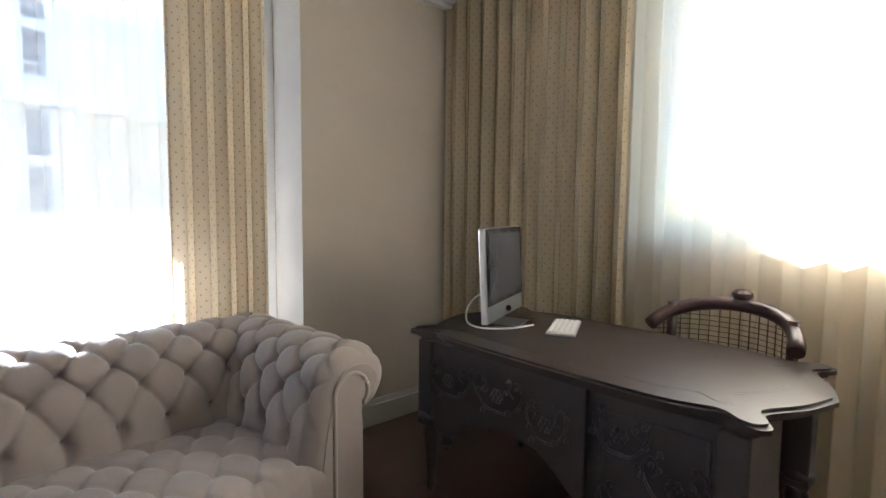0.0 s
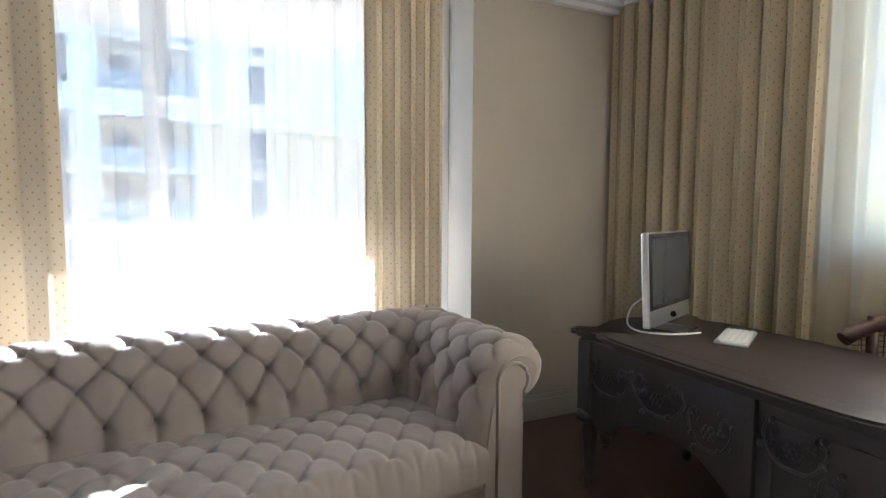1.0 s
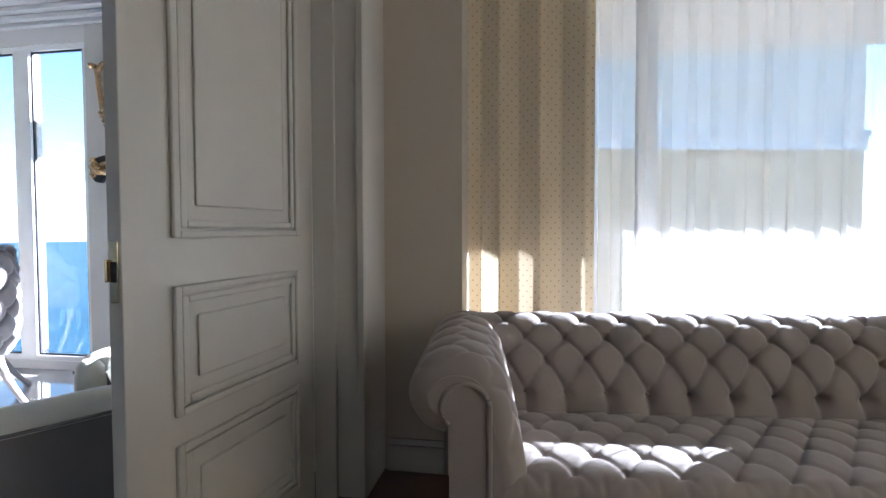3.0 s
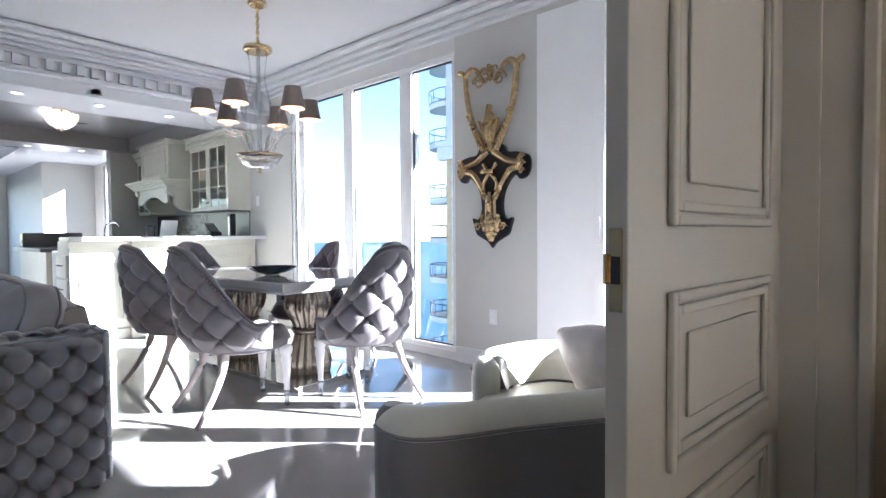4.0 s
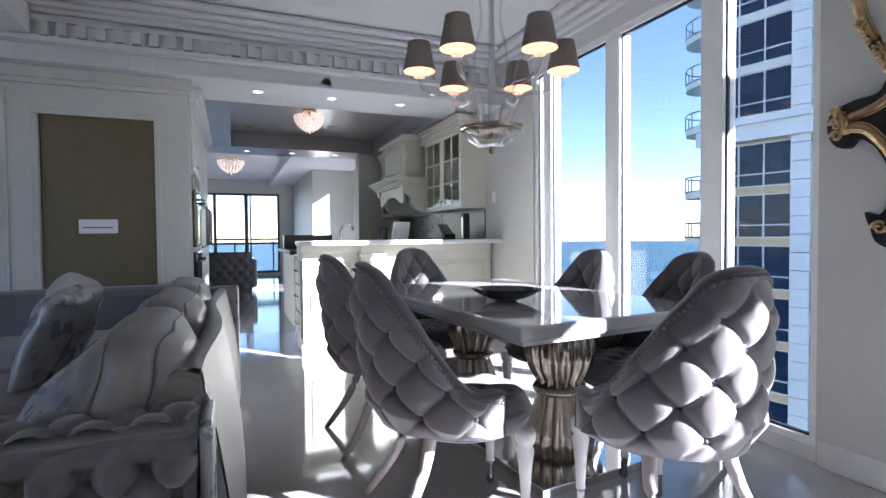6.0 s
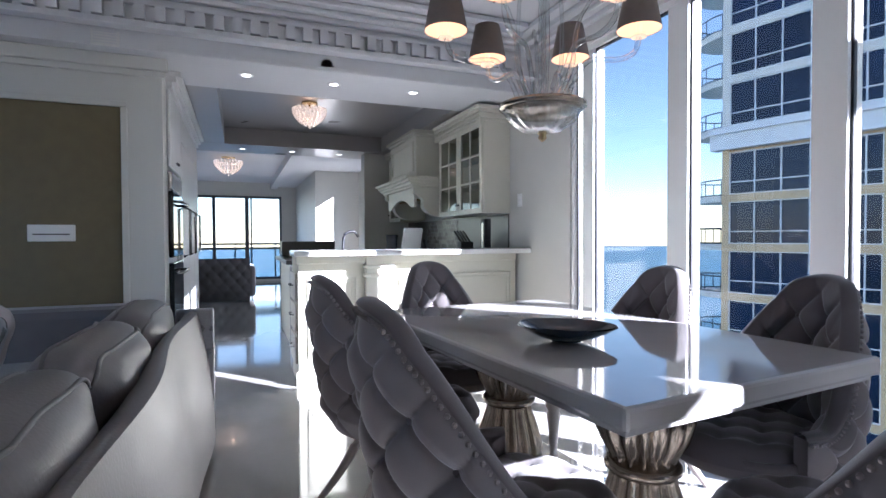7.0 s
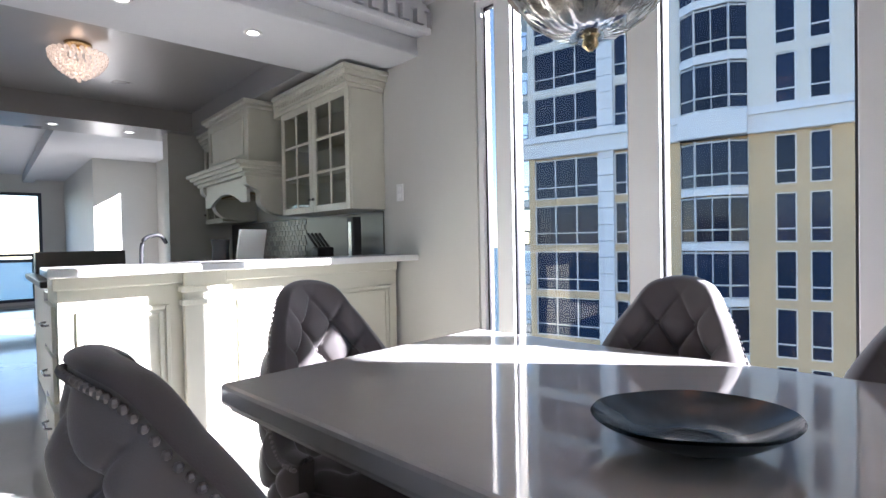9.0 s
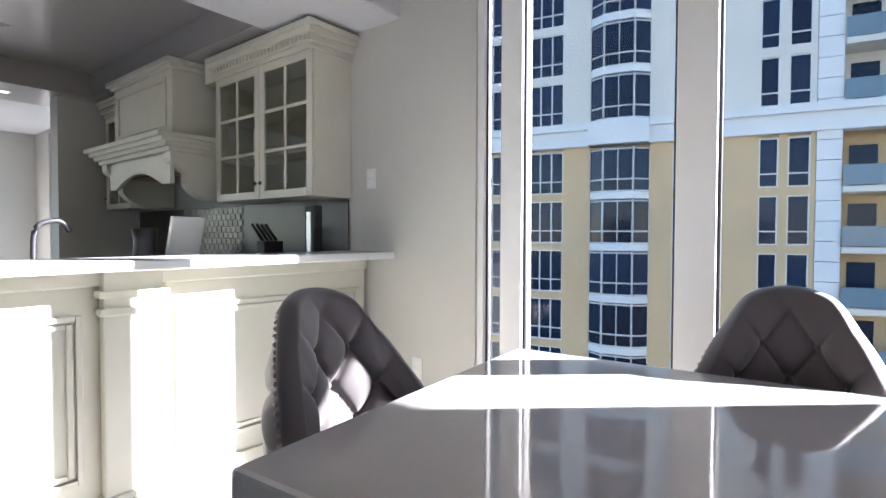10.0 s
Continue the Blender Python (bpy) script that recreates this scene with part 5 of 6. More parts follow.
# ---- kitchen ----
def peninsula():
    p = thing("peninsula", pose(0, 0, 0), "cream panelled kitchen peninsula with pilaster", "kitchen island")
    BY = 6.45
    part("body", box(bmesh.new(), 1.53, BY, 0.0, FX - 0.03, BY + 0.45, 1.02, 0.004), M_CREAM, p)
    for x0, x1 in ((1.60, 2.0), (2.35, 3.42)):
        bm = bmesh.new()
        for g in (0, 0.03):
            z0, z1 = 0.2 + g, 0.85 - g
            a, b = x0 + g, x1 - g
            t = 0.016 - g * 0.2
            for q in ((a, z0, a + 0.022, z1), (b - 0.022, z0, b, z1), (a + 0.022, z0, b - 0.022, z0 + 0.022), (a + 0.022, z1 - 0.022, b - 0.022, z1)):
                box(bm, q[0], BY - t, q[1], q[2], BY, q[3], 0.004)
        part("panel_moulding", bm, M_CREAM, p)
    pil = part("pilaster", box(bmesh.new(), 2.06, BY - 0.05, 0.0, 2.28, BY, 1.02, 0.006), M_CREAM, p)
    for z, g in ((0.0, 0.02), (0.10, 0.012), (0.84, 0.015), (0.91, 0.02)):
        part("moulding", box(bmesh.new(), 2.06 - g, BY - 0.05 - g, z, 2.28 + g, BY - 0.002, z + (0.10 if z == 0 else 0.03), 0.006), M_CREAM, pil)
    part("base_moulding", box(bmesh.new(), 1.51, BY - 0.02, 0.0, FX - 0.04, BY - 0.001, 0.11, 0.006), M_CREAM, p)
    part("frieze", box(bmesh.new(), 1.51, BY - 0.03, 0.955, FX - 0.04, BY - 0.001, 1.02, 0.008), M_CREAM, p)
    for j, z in enumerate((0.86, 0.62, 0.36)):
        dr = part("drawer", box(bmesh.new(), 1.51, BY + 0.05, z - 0.2, 1.53, BY + 0.44, z + 0.02, 0.004), M_CREAM, p)
        part("handle", tube(bmesh.new(), [(1.51, BY + 0.16, z - 0.08), (1.485, BY + 0.18, z - 0.08), (1.485, BY + 0.3, z - 0.08), (1.51, BY + 0.32, z - 0.08)], 0.006), M_STEEL, dr)
    return p


peninsula()
solo("bar_top", box(bmesh.new(), 1.48, 6.22, 1.022, FX - 0.002, 6.60, 1.063, 0.008), M_COUNTER, "white stone raised bar top", "counter")
solo("sink_counter", box(bmesh.new(), 1.53, 6.902, 0.0, 2.85, 7.15, 0.92, 0.006), M_COUNTER, "white kitchen sink counter behind the bar", "counter")


def base_unit(y0, y1):
    u = thing("base_cabinet", pose(0, 0, 0), "cream base cabinet under the worktop", "cabinet", "base cabinets")
    part("body", box(bmesh.new(), 2.9, y0, 0.1, FX - 0.003, y1, 0.88), M_CREAM, u)
    dr = part("door", box(bmesh.new(), 2.88, y0 + 0.005, 0.12, 2.9, y1 - 0.005, 0.86, 0.005), M_CREAM, u)
    part("handle", tube(bmesh.new(), [(2.88, y0 + 0.06, 0.7), (2.86, y0 + 0.06, 0.71), (2.86, y0 + 0.06, 0.8), (2.88, y0 + 0.06, 0.81)], 0.005), M_STEEL, dr)


for y in (6.9, 7.45, 8.05, 8.65, 9.15):
    base_unit(y, y + (0.6 if y < 9 else 0.55))
solo("worktop", box(bmesh.new(), 2.86, 6.92, 0.885, FX - 0.003, 9.7, 0.92, 0.006), M_SPLASH, "dark stone worktop along the kitchen wall", "counter")
solo("splashback", box(bmesh.new(), FX - 0.012, 6.62, 0.92, FX - 0.001, 9.7, 1.38), M_SPLASH, "dark stone splashback along the worktop", "splashback")
tp = thing("mosaic_panel", pose(0, 0, 0), "dark mosaic tile panel over the hob", "splashback")
tm = mesh_of("tile", box(bmesh.new(), -0.006, -0.034, -0.022, 0, 0.034, 0.022, 0.003), M_TILE)
for i in range(14):
    for j in range(9):
        o = new("tile", tm)
        o.parent = tp
        o.location = (FX - 0.014, 7.85 + i * 0.072 + (j % 2) * 0.03, 0.965 + j * 0.048)


def wall_cabinet(y0, y1, x0=3.22, z0=1.39, z1=2.24, cols=2, doors=2):
    u = thing("wall_cabinet", pose(0, 0, 0), "cream glass-fronted wall cabinet with moulded cornice", "cabinet")
    t = 0.018
    for y in (y0, y1 - t):
        part("side_panel", box(bmesh.new(), x0, y, z0, FX - 0.003, y + t, z1), M_CREAM, u)
    part("bottom_panel", box(bmesh.new(), x0, y0 + t, z0, FX - 0.003, y1 - t, z0 + t), M_CREAM, u)
    part("top_panel", box(bmesh.new(), x0, y0 + t, z1 - t, FX - 0.003, y1 - t, z1), M_CREAM, u)
    part("back_panel", box(bmesh.new(), FX - 0.02, y0 + t, z0 + t, FX - 0.003, y1 - t, z1 - t), M_CREAM, u)
    for k in (1, 2):
        part("shelf", box(bmesh.new(), x0 + 0.03, y0 + t, z0 + k * (z1 - z0) / 3 - 0.008, FX - 0.02, y1 - t, z0 + k * (z1 - z0) / 3 + 0.008), M_CREAM, u)
    w = (y1 - y0) / doors
    for d in range(doors):
        a, b = y0 + d * w + 0.003, y0 + (d + 1) * w - 0.003
        st = 0.05
        dr = part("door", box(bmesh.new(), x0 - 0.022, a, z0, x0 - 0.001, a + st, z1, 0.003), M_CREAM, u)
        part("stile", box(bmesh.new(), x0 - 0.022, b - st, z0, x0 - 0.001, b, z1, 0.003), M_CREAM, dr)
        part("rail", box(bmesh.new(), x0 - 0.022, a + st, z0, x0 - 0.001, b - st, z0 + st, 0.003), M_CREAM, dr)
        part("rail", box(bmesh.new(), x0 - 0.022, a + st, z1 - st, x0 - 0.001, b - st, z1, 0.003), M_CREAM, dr)
        part("glazing_bar", box(bmesh.new(), x0 - 0.018, (a + b) / 2 - 0.01, z0 + st, x0 - 0.005, (a + b) / 2 + 0.01, z1 - st, 0.003), M_CREAM, dr)
        for k in (1, 2):
            z = z0 + st + k * (z1 - z0 - 2 * st) / 3
            part("glazing_bar", box(bmesh.new(), x0 - 0.017, a + st, z - 0.01, x0 - 0.006, b - st, z + 0.01, 0.003), M_CREAM, dr)
        part("door_glass", box(bmesh.new(), x0 - 0.012, a + st, z0 + st, x0 - 0.009, b - st, z1 - st), M_CABGLASS, dr)
        ky = b - 0.025 if d == 0 else a + 0.025
        part("knob", ball(bmesh.new(), (x0 - 0.035, ky, z0 + 0.1), 0.013, 10), M_STEEL, dr)
    bm = bmesh.new()
    for g, z, h in ((0.015, z1, 0.03), (0.035, z1 + 0.03, 0.04), (0.06, z1 + 0.07, 0.035), (0.08, z1 + 0.105, 0.03)):
        box(bm, x0 - 0.02 - g, y0 - g, z, FX - 0.004, y1 + 0.0, z + h, 0.004)
    y = y0 - 0.03
    while y < y1:
        box(bm, x0 - 0.066, y, z1 + 0.04, x0 - 0.05, y + 0.02, z1 + 0.066)
        y += 0.04
    part("cornice", bm, M_CREAM, u, "moulded dentil cornice")


wall_cabinet(6.60, 7.68)
wall_cabinet(9.1, 9.65, x0=3.2, doors=1)


def hood():
    h = thing("range_hood", pose(0, 0, 0), "cream carved mantel range hood with corbels", "range hood")
    y0, y1 = 7.78, 9.05
    part("chimney", box(bmesh.new(), 3.0, y0 + 0.12, 1.86, FX - 0.003, y1 - 0.12, 2.33, 0.006), M_CREAM, h)
    bm = bmesh.new()
    for q in ((y0 + 0.2, 1.93, y0 + 0.23, 2.28), (y1 - 0.23, 1.93, y1 - 0.2, 2.28), (y0 + 0.23, 1.93, y1 - 0.23, 1.96), (y0 + 0.23, 2.25, y1 - 0.23, 2.28)):
        box(bm, 2.985, q[0], q[1], 3.0, q[2], q[3], 0.004)
    part("panel_moulding", bm, M_CREAM, h)
    bm = bmesh.new()
    for g, z in ((0.0, 1.73), (0.03, 1.76), (0.06, 1.79), (0.09, 1.82)):
        box(bm, 2.92 - g, y0 - g * 0.6, z, FX - 0.003, y1 + g * 0.6, z + 0.031, 0.005)
    part("mantel", bm, M_CREAM, h)
    bm = bmesh.new()
    n = 24
    pts = [(y0 + 0.1, 1.73), (y1 - 0.1, 1.73), (y1 - 0.1, 1.52)]
    pts += [(y1 - 0.22 - (y1 - y0 - 0.44) * i / n, 1.52 + 0.1 * math.sin(math.pi * i / n)) for i in range(n + 1)]
    pts += [(y0 + 0.1, 1.52)]
    a = [bm.verts.new((2.97, y, z)) for y, z in pts]
    b = [bm.verts.new((3.0, y, z)) for y, z in pts]
    bm.faces.new(a)
    bm.faces.new(b)
    for i in range(len(pts)):
        j = (i + 1) % len(pts)
        bm.faces.new((a[i], a[j], b[j], b[i]))
    part("arched_valance", bm, M_CREAM, h)
    for y in (y0 + 0.02, y1 - 0.12):
        bm = bmesh.new()
        pr = spline([(2.94, 1.73), (2.95, 1.66), (3.05, 1.6), (3.06, 1.5), (3.16, 1.42), (3.3, 1.40)], 16)
        pts = [(p.x, p.y) for p in pr] + [(FX - 0.02, 1.40), (FX - 0.02, 1.73)]
        a = [bm.verts.new((x, y, z)) for x, z in pts]
        b = [bm.verts.new((x, y + 0.1, z)) for x, z in pts]
        bm.faces.new(a)
        bm.faces.new(b)
        for i in range(len(pts)):
            j = (i + 1) % len(pts)
            bm.faces.new((a[i], a[j], b[j], b[i]))
        part("corbel", bm, M_CREAM, h)
    part("hood_lamp", box(bmesh.new(), 3.05, y0 + 0.3, 1.60, 3.4, y1 - 0.3, 1.62), M_BRASS, h, "copper coloured hood underside")
    bm = bmesh.new()
    for g, z, hh in ((0.02, 2.33, 0.03), (0.05, 2.36, 0.035)):
        box(bm, 3.0 - g, y0 + 0.12 - g, z, FX - 0.004, y1 - 0.12 + g, z + hh, 0.004)
    part("cornice", bm, M_CREAM, h)


hood()
# filler above the cabinets, up to the dropped border
solo("cabinet_frieze", box(bmesh.new(), 3.2, 7.71, 2.24, FX - 0.003, 7.83, 2.395, 0.004), M_CREAM, "cream frieze above the kitchen cabinets", "moulding", "structure")


# tall oven wall on the passage side
def oven_wall():
    u = thing("oven_cabinet", pose(0, 0, 0), "tall white cabinet with steel double oven", "cabinet")
    part("body", box(bmesh.new(), 0.06, 6.57, 0.08, 0.60, 7.35, 2.38, 0.004), M_WHITE, u)
    for z0, z1 in ((0.42, 0.98), (1.02, 1.52)):
        d = part("oven_door", box(bmesh.new(), 0.62, 6.6, z0, 0.655, 7.3, z1, 0.008), M_OVEN, u, "black glass oven door")
        part("oven_handle", tube(bmesh.new(), [(0.655, 6.65, z1 - 0.08), (0.70, 6.66, z1 - 0.08), (0.70, 7.22, z1 - 0.08), (0.655, 7.23, z1 - 0.08)], 0.011), M_STEEL, d)
    part("control_panel", box(bmesh.new(), 0.62, 6.6, 1.53, 0.65, 7.3, 1.66, 0.004), M_STEEL, u)
    for y in (6.59, 6.97):
        d = part("door", box(bmesh.new(), 0.62, y, 1.70, 0.642, y + 0.38, 2.26, 0.006), M_WHITE, u)
        part("knob", ball(bmesh.new(), (0.655, y + (0.34 if y < 6.7 else 0.04), 1.76), 0.012), M_STEEL, d)
    bm = bmesh.new()
    for g, z in ((0.02, 2.27), (0.05, 2.31), (0.08, 2.35)):
        box(bm, 0.06, 6.565, z, 0.64 + g, 7.35, z + 0.04, 0.006)
    part("cornice", bm, M_WHITE, u)
    f = thing("tall_fridge", pose(0, 0, 0), "white panelled tall fridge with steel handles", "fridge")
    part("body", box(bmesh.new(), 0.06, 7.36, 0.05, 0.62, 9.3, 2.38, 0.004), M_WHITE, f)
    for y0, y1 in ((7.37, 8.0), (8.01, 8.64), (8.65, 9.29)):
        d = part("door", box(bmesh.new(), 0.62, y0, 0.1, 0.645, y1, 2.0, 0.008), M_WHITE, f)
        part("handle", tube(bmesh.new(), [(0.645, y0 + 0.08, 1.0), (0.70, y0 + 0.08, 1.02), (0.70, y0 + 0.08, 1.42), (0.645, y0 + 0.08, 1.44)], 0.012), M_STEEL, d)
        part("top_door", box(bmesh.new(), 0.62, y0, 2.02, 0.642, y1, 2.26, 0.008), M_WHITE, f)
    bm = bmesh.new()
    for g, z in ((0.02, 2.27), (0.05, 2.31), (0.08, 2.35)):
        box(bm, 0.06, 7.36, z, 0.64 + g, 9.3, z + 0.04, 0.006)
    part("cornice", bm, M_WHITE, f)


oven_wall()
# second island beyond the peninsula
i2 = thing("kitchen_island", pose(0, 0, 0), "dark topped cream island in the kitchen", "kitchen island")
part("body", box(bmesh.new(), 1.62, 7.9, 0.0, 2.3, 9.4, 0.88, 0.006), M_CREAM, i2)
part("worktop", box(bmesh.new(), 1.56, 7.84, 0.885, 2.36, 9.46, 0.93, 0.006), M_SPLASH, i2, "dark stone worktop")
part("upstand", box(bmesh.new(), 1.62, 9.2, 0.93, 2.3, 9.4, 1.12, 0.006), M_SPLASH, i2)
solo("tap", tube(bmesh.new(), spline([(2.0, 7.05, 0.92), (2.0, 7.05, 1.12), (2.02, 7.05, 1.2), (2.1, 7.05, 1.22), (2.14, 7.05, 1.17)], 16), 0.012), M_BLACK, "dark curved kitchen tap", "tap")
# small things on the worktop
kb = thing("knife_block", pose(3.28, 7.15, 0.92, 0, 0, 0), "black knife block with knives", "knife block")
part("block", box(bmesh.new(), -0.07, -0.05, 0, 0.07, 0.05, 0.2, 0.01), M_BLACK, kb)
for i in range(4):
    part("knife_handle", tube(bmesh.new(), [(-0.05 + i * 0.033, 0, 0.2), (-0.12 + i * 0.033, 0.02, 0.31)], 0.011, 6), M_BLACK, kb)
sp = thing("tall_canister", pose(3.3, 6.72, 0.92), "black and steel upright canister", "canister")
part("body", box(bmesh.new(), -0.035, -0.045, 0, 0.035, 0.045, 0.42, 0.008), M_BLACK, sp)
part("window", box(bmesh.new(), -0.037, -0.02, 0.12, -0.0352, 0.02, 0.38), M_STEEL, sp)
for y, h in ((8.2, 0.22), (8.35, 0.26)):
    b = thing("bottle", pose(3.2, y, 0.92), "dark bottle on the kitchen worktop", "bottle", "bottles on the worktop")
    part("body", lathe(bmesh.new(), [(0.03, 0), (0.034, 0.01), (0.034, h * 0.6), (0.012, h * 0.75), (0.012, h)], seg=14), M_BLACK, b)
ph = thing("photo_frame", pose(2.62, 7.0, 0.92, 12, 0, 20), "small white picture frame by the sink", "picture frame")
part("frame", box(bmesh.new(), -0.11, -0.01, 0.02, 0.11, 0.01, 0.34, 0.003), M_PLASTIC, ph)
cf = thing("coffee_maker", pose(2.45, 7.0, 0.92), "small black coffee maker", "coffee maker")
part("body", lathe(bmesh.new(), [(0.05, 0), (0.06, 0.02), (0.05, 0.2), (0.06, 0.27)], seg=14), M_BLACK, cf)


# ---- lamps and fittings on ceilings and walls ----
def downlight(x, y, z):
    d = thing("downlight", pose(x, y, z), "small round recessed downlight", "downlight", "downlights")
    part("trim_ring", lathe(bmesh.new(), [(0.035, -0.004), (0.052, -0.006), (0.055, -0.001), (0.03, -0.001)], seg=20), M_WHITE, d)
    part("lens", lathe(bmesh.new(), [(0.002, -0.0052), (0.034, -0.005), (0.034, -0.002)], seg=16), M_CAN, d)


for x in (1.17, 1.83, 2.50):
    downlight(x, 6.50, 2.40)
    downlight(x, 9.95, 2.40)


def crystal_lamp(x, y, z, r, label):
    c = thing("crystal_ceiling_lamp", pose(x, y, z), label, "ceiling lamp")
    part("plate", lathe(bmesh.new(), [(r * 0.4, -0.03), (r * 0.5, -0.02), (r * 0.5, -0.001)], seg=24), M_BRASS, c)
    part("lamp_stem", lathe(bmesh.new(), [(0.012, -0.08), (0.012, -0.03)], seg=10), M_BRASS, c)
    bm = bmesh.new()
    rnd = random.Random(5)
    for k in range(9):
        v = k / 8
        rr = r * math.cos(v * 1.35) ** 0.7
        n = max(1, int(24 * rr / r))
        for i in range(n):
            a = 2 * math.pi * (i + 0.5 * (k % 2)) / n
            ball(bm, (rr * math.cos(a), rr * math.sin(a), -0.08 - v * r * 0.9), 0.016 + rnd.uniform(0, 0.004), 5)
    tagged(part("crystal_cluster", bm, M_CRYSTAL, c, "strings of glittering crystal beads"), kind="stuff")
    part("drop", ball(bmesh.new(), (0, 0, -0.1 - r), 0.014, 8), M_CRYSTAL, c)
    return c


for x, y, z in ((1.83, 8.0, 2.55), (0.95, 12.6, 2.58)):
    bulb = new("lamp_bulb", bpy.data.lights.new("lamp_bulb", "POINT"))
    bulb.data.energy, bulb.data.color, bulb.data.shadow_soft_size = 0.07, (1.0, 0.66, 0.4), 0.02
    bulb.location = (x, y, z)
crystal_lamp(1.83, 8.0, 2.62, 0.17, "beaded crystal dome ceiling lamp in the kitchen")
crystal_lamp(0.95, 12.6, 2.66, 0.24, "crystal ceiling lamp in the far room")
for x, y, z in ((1.5, 11.2, 2.66),):
    downlight(x, y, z)
sd = solo("smoke_detector", lathe(bmesh.new(), [(0.02, -0.03), (0.04, -0.02), (0.045, 0)], seg=16), M_SPLASH, "small dark ceiling detector on the beam", "detector", m=pose(1.73, 6.2, 2.45, 90))


def plate(name, x, y, z, label, facing="x", w=0.075, h=0.12):
    p = thing(name, pose(x, y, z, 0, 0, 0 if facing == "x" else 90), label, "wall plate")
    part("cover", box(bmesh.new(), -0.006, -w / 2, -h / 2, 0, w / 2, h / 2, 0.002), M_PLASTIC, p)
    for dz in (-0.025, 0.025):
        part("socket", box(bmesh.new(), -0.009, -w * 0.22, dz - 0.016, -0.006, w * 0.22, dz + 0.016, 0.003), M_FRAME, p)


plate("wall_outlet", FX, 2.79, 0.41, "white double wall outlet on the pier")
plate("wall_outlet", FX, 6.05, 0.41, "white wall outlet beside the window")
plate("light_switch", FX, 6.42, 1.5, "white light switch on the kitchen wall")
th = thing("thermostat_panel", pose(-0.03, PY + 0.012, 1.2), "white control panel on the gold wall panel", "control panel")
part("cover", box(bmesh.new(), -0.13, -0.02, -0.055, 0.13, 0, 0.055, 0.006), M_PLASTIC, th)
part("slot", box(bmesh.new(), -0.1, -0.022, -0.012, 0.1, -0.0195, -0.004), M_SPLASH, th)
vent = thing("ceiling_vent", pose(0.32, 6.199, 2.45), "small square white air vent on the beam", "vent")
part("frame", box(bmesh.new(), -0.08, -0.012, -0.05, 0.08, 0, 0.05, 0.004), M_WHITE, vent)
for i in range(5):
    part("slat", box(bmesh.new(), -0.065, -0.016, -0.036 + i * 0.018, 0.065, -0.0125, -0.028 + i * 0.018), M_CEIL, vent)
part("pull_handle", box(bmesh.new(), FX - 0.05, 1.885, 1.0, FX - 0.03, 1.905, 1.18, 0.004), M_FRAME, None)
tagged(bpy.data.objects["pull_handle"], "white pull handle on the sliding door", "door handle")


# ---- far room ----
def far_sofa():
    s = thing("tufted_sofa", pose(0.55, 12.5, 0), "grey tufted sofa seen from behind in the far room", "sofa")
    def back(u, v):
        x, z = -0.75 + 1.5 * u, 0.08 + 0.72 * v
        return Vector((x, -0.03 * tuft(x / 0.2 + z / 0.25, x / 0.2 - z / 0.25) - 0.06 * v * v, z))
    bm = bmesh.new()
    sheet(bm, back, 90, 40)
    box(bm, -0.75, 0.0, 0.0, 0.75, 0.2, 0.78, 0.02)
    part("backrest", bm, M_QUILT, s)
    for x in (-0.75, 0.75):
        part("arm", box(bmesh.new(), x - 0.1, 0.0, 0.08, x + 0.1, 0.85, 0.66, 0.06), M_QUILT, s)
    part("seat", box(bmesh.new(), -0.65, 0.2, 0.08, 0.65, 0.85, 0.44, 0.05), M_QUILT, s)


far_sofa()
rl = thing("balcony_rail", pose(0, 0, 0), "dark far balcony railing", "railing")
part("rail", box(bmesh.new(), -4.5, 18.2, 0.98, 3.5, 19.26, 1.03), M_TRAIL, rl)
for i in range(8):
    part("post", box(bmesh.new(), -4.5 + i * 1.1, 18.21, -0.15, -4.46 + i * 1.1, 18.25, 0.98), M_TRAIL, rl)
struct("balcony_slab", [(-5, 17.2, -0.3, 3.6, 18.4, -0.15)], M_TWHITE, "far balcony slab", "slab")
struct("balcony_slab_side", [(3.64, -7.0, -0.3, 5.2, 2.6, -0.05)], M_TWHITE, "balcony slab outside the sliding door", "slab")
br = thing("balcony_railing", pose(0, 0, 0), "white balcony railing outside the sliding door", "railing")
part("top_rail", box(bmesh.new(), 5.05, -2.6, 1.0, 5.15, 2.6, 1.1, 0.01), M_FRAME, br)
part("low_rail", box(bmesh.new(), 5.07, -2.6, 0.08, 5.13, 2.6, 0.14, 0.01), M_FRAME, br)
struct("balcony_slab_above", [(3.66, -7.0, 2.75, 5.2, 2.0, 2.95)], M_TWHITE, "balcony slab of the storey above", "slab")
for y in (-2.4, -1.2, 0.2, 1.25, 2.1):
    part("post", box(bmesh.new(), 5.06, y, -0.05, 5.14, y + 0.08, 1.0, 0.006), M_FRAME, br)


# ---- outside: sea, ground, towers ----
bm = bmesh.new()
n = 48
ring = [bm.verts.new((4000 * math.cos(2 * math.pi * i / n), 4000 * math.sin(2 * math.pi * i / n), -62)) for i in range(n)]
bm.faces.new(ring)
solo("water", bm, M_SEA, "deep blue sea reaching the horizon", "sea", "structure")
solo("ground", box(bmesh.new(), -400, -900, -64, 60, 10, -60.5), M_GROUND, "pale city ground far below", "ground", "structure")


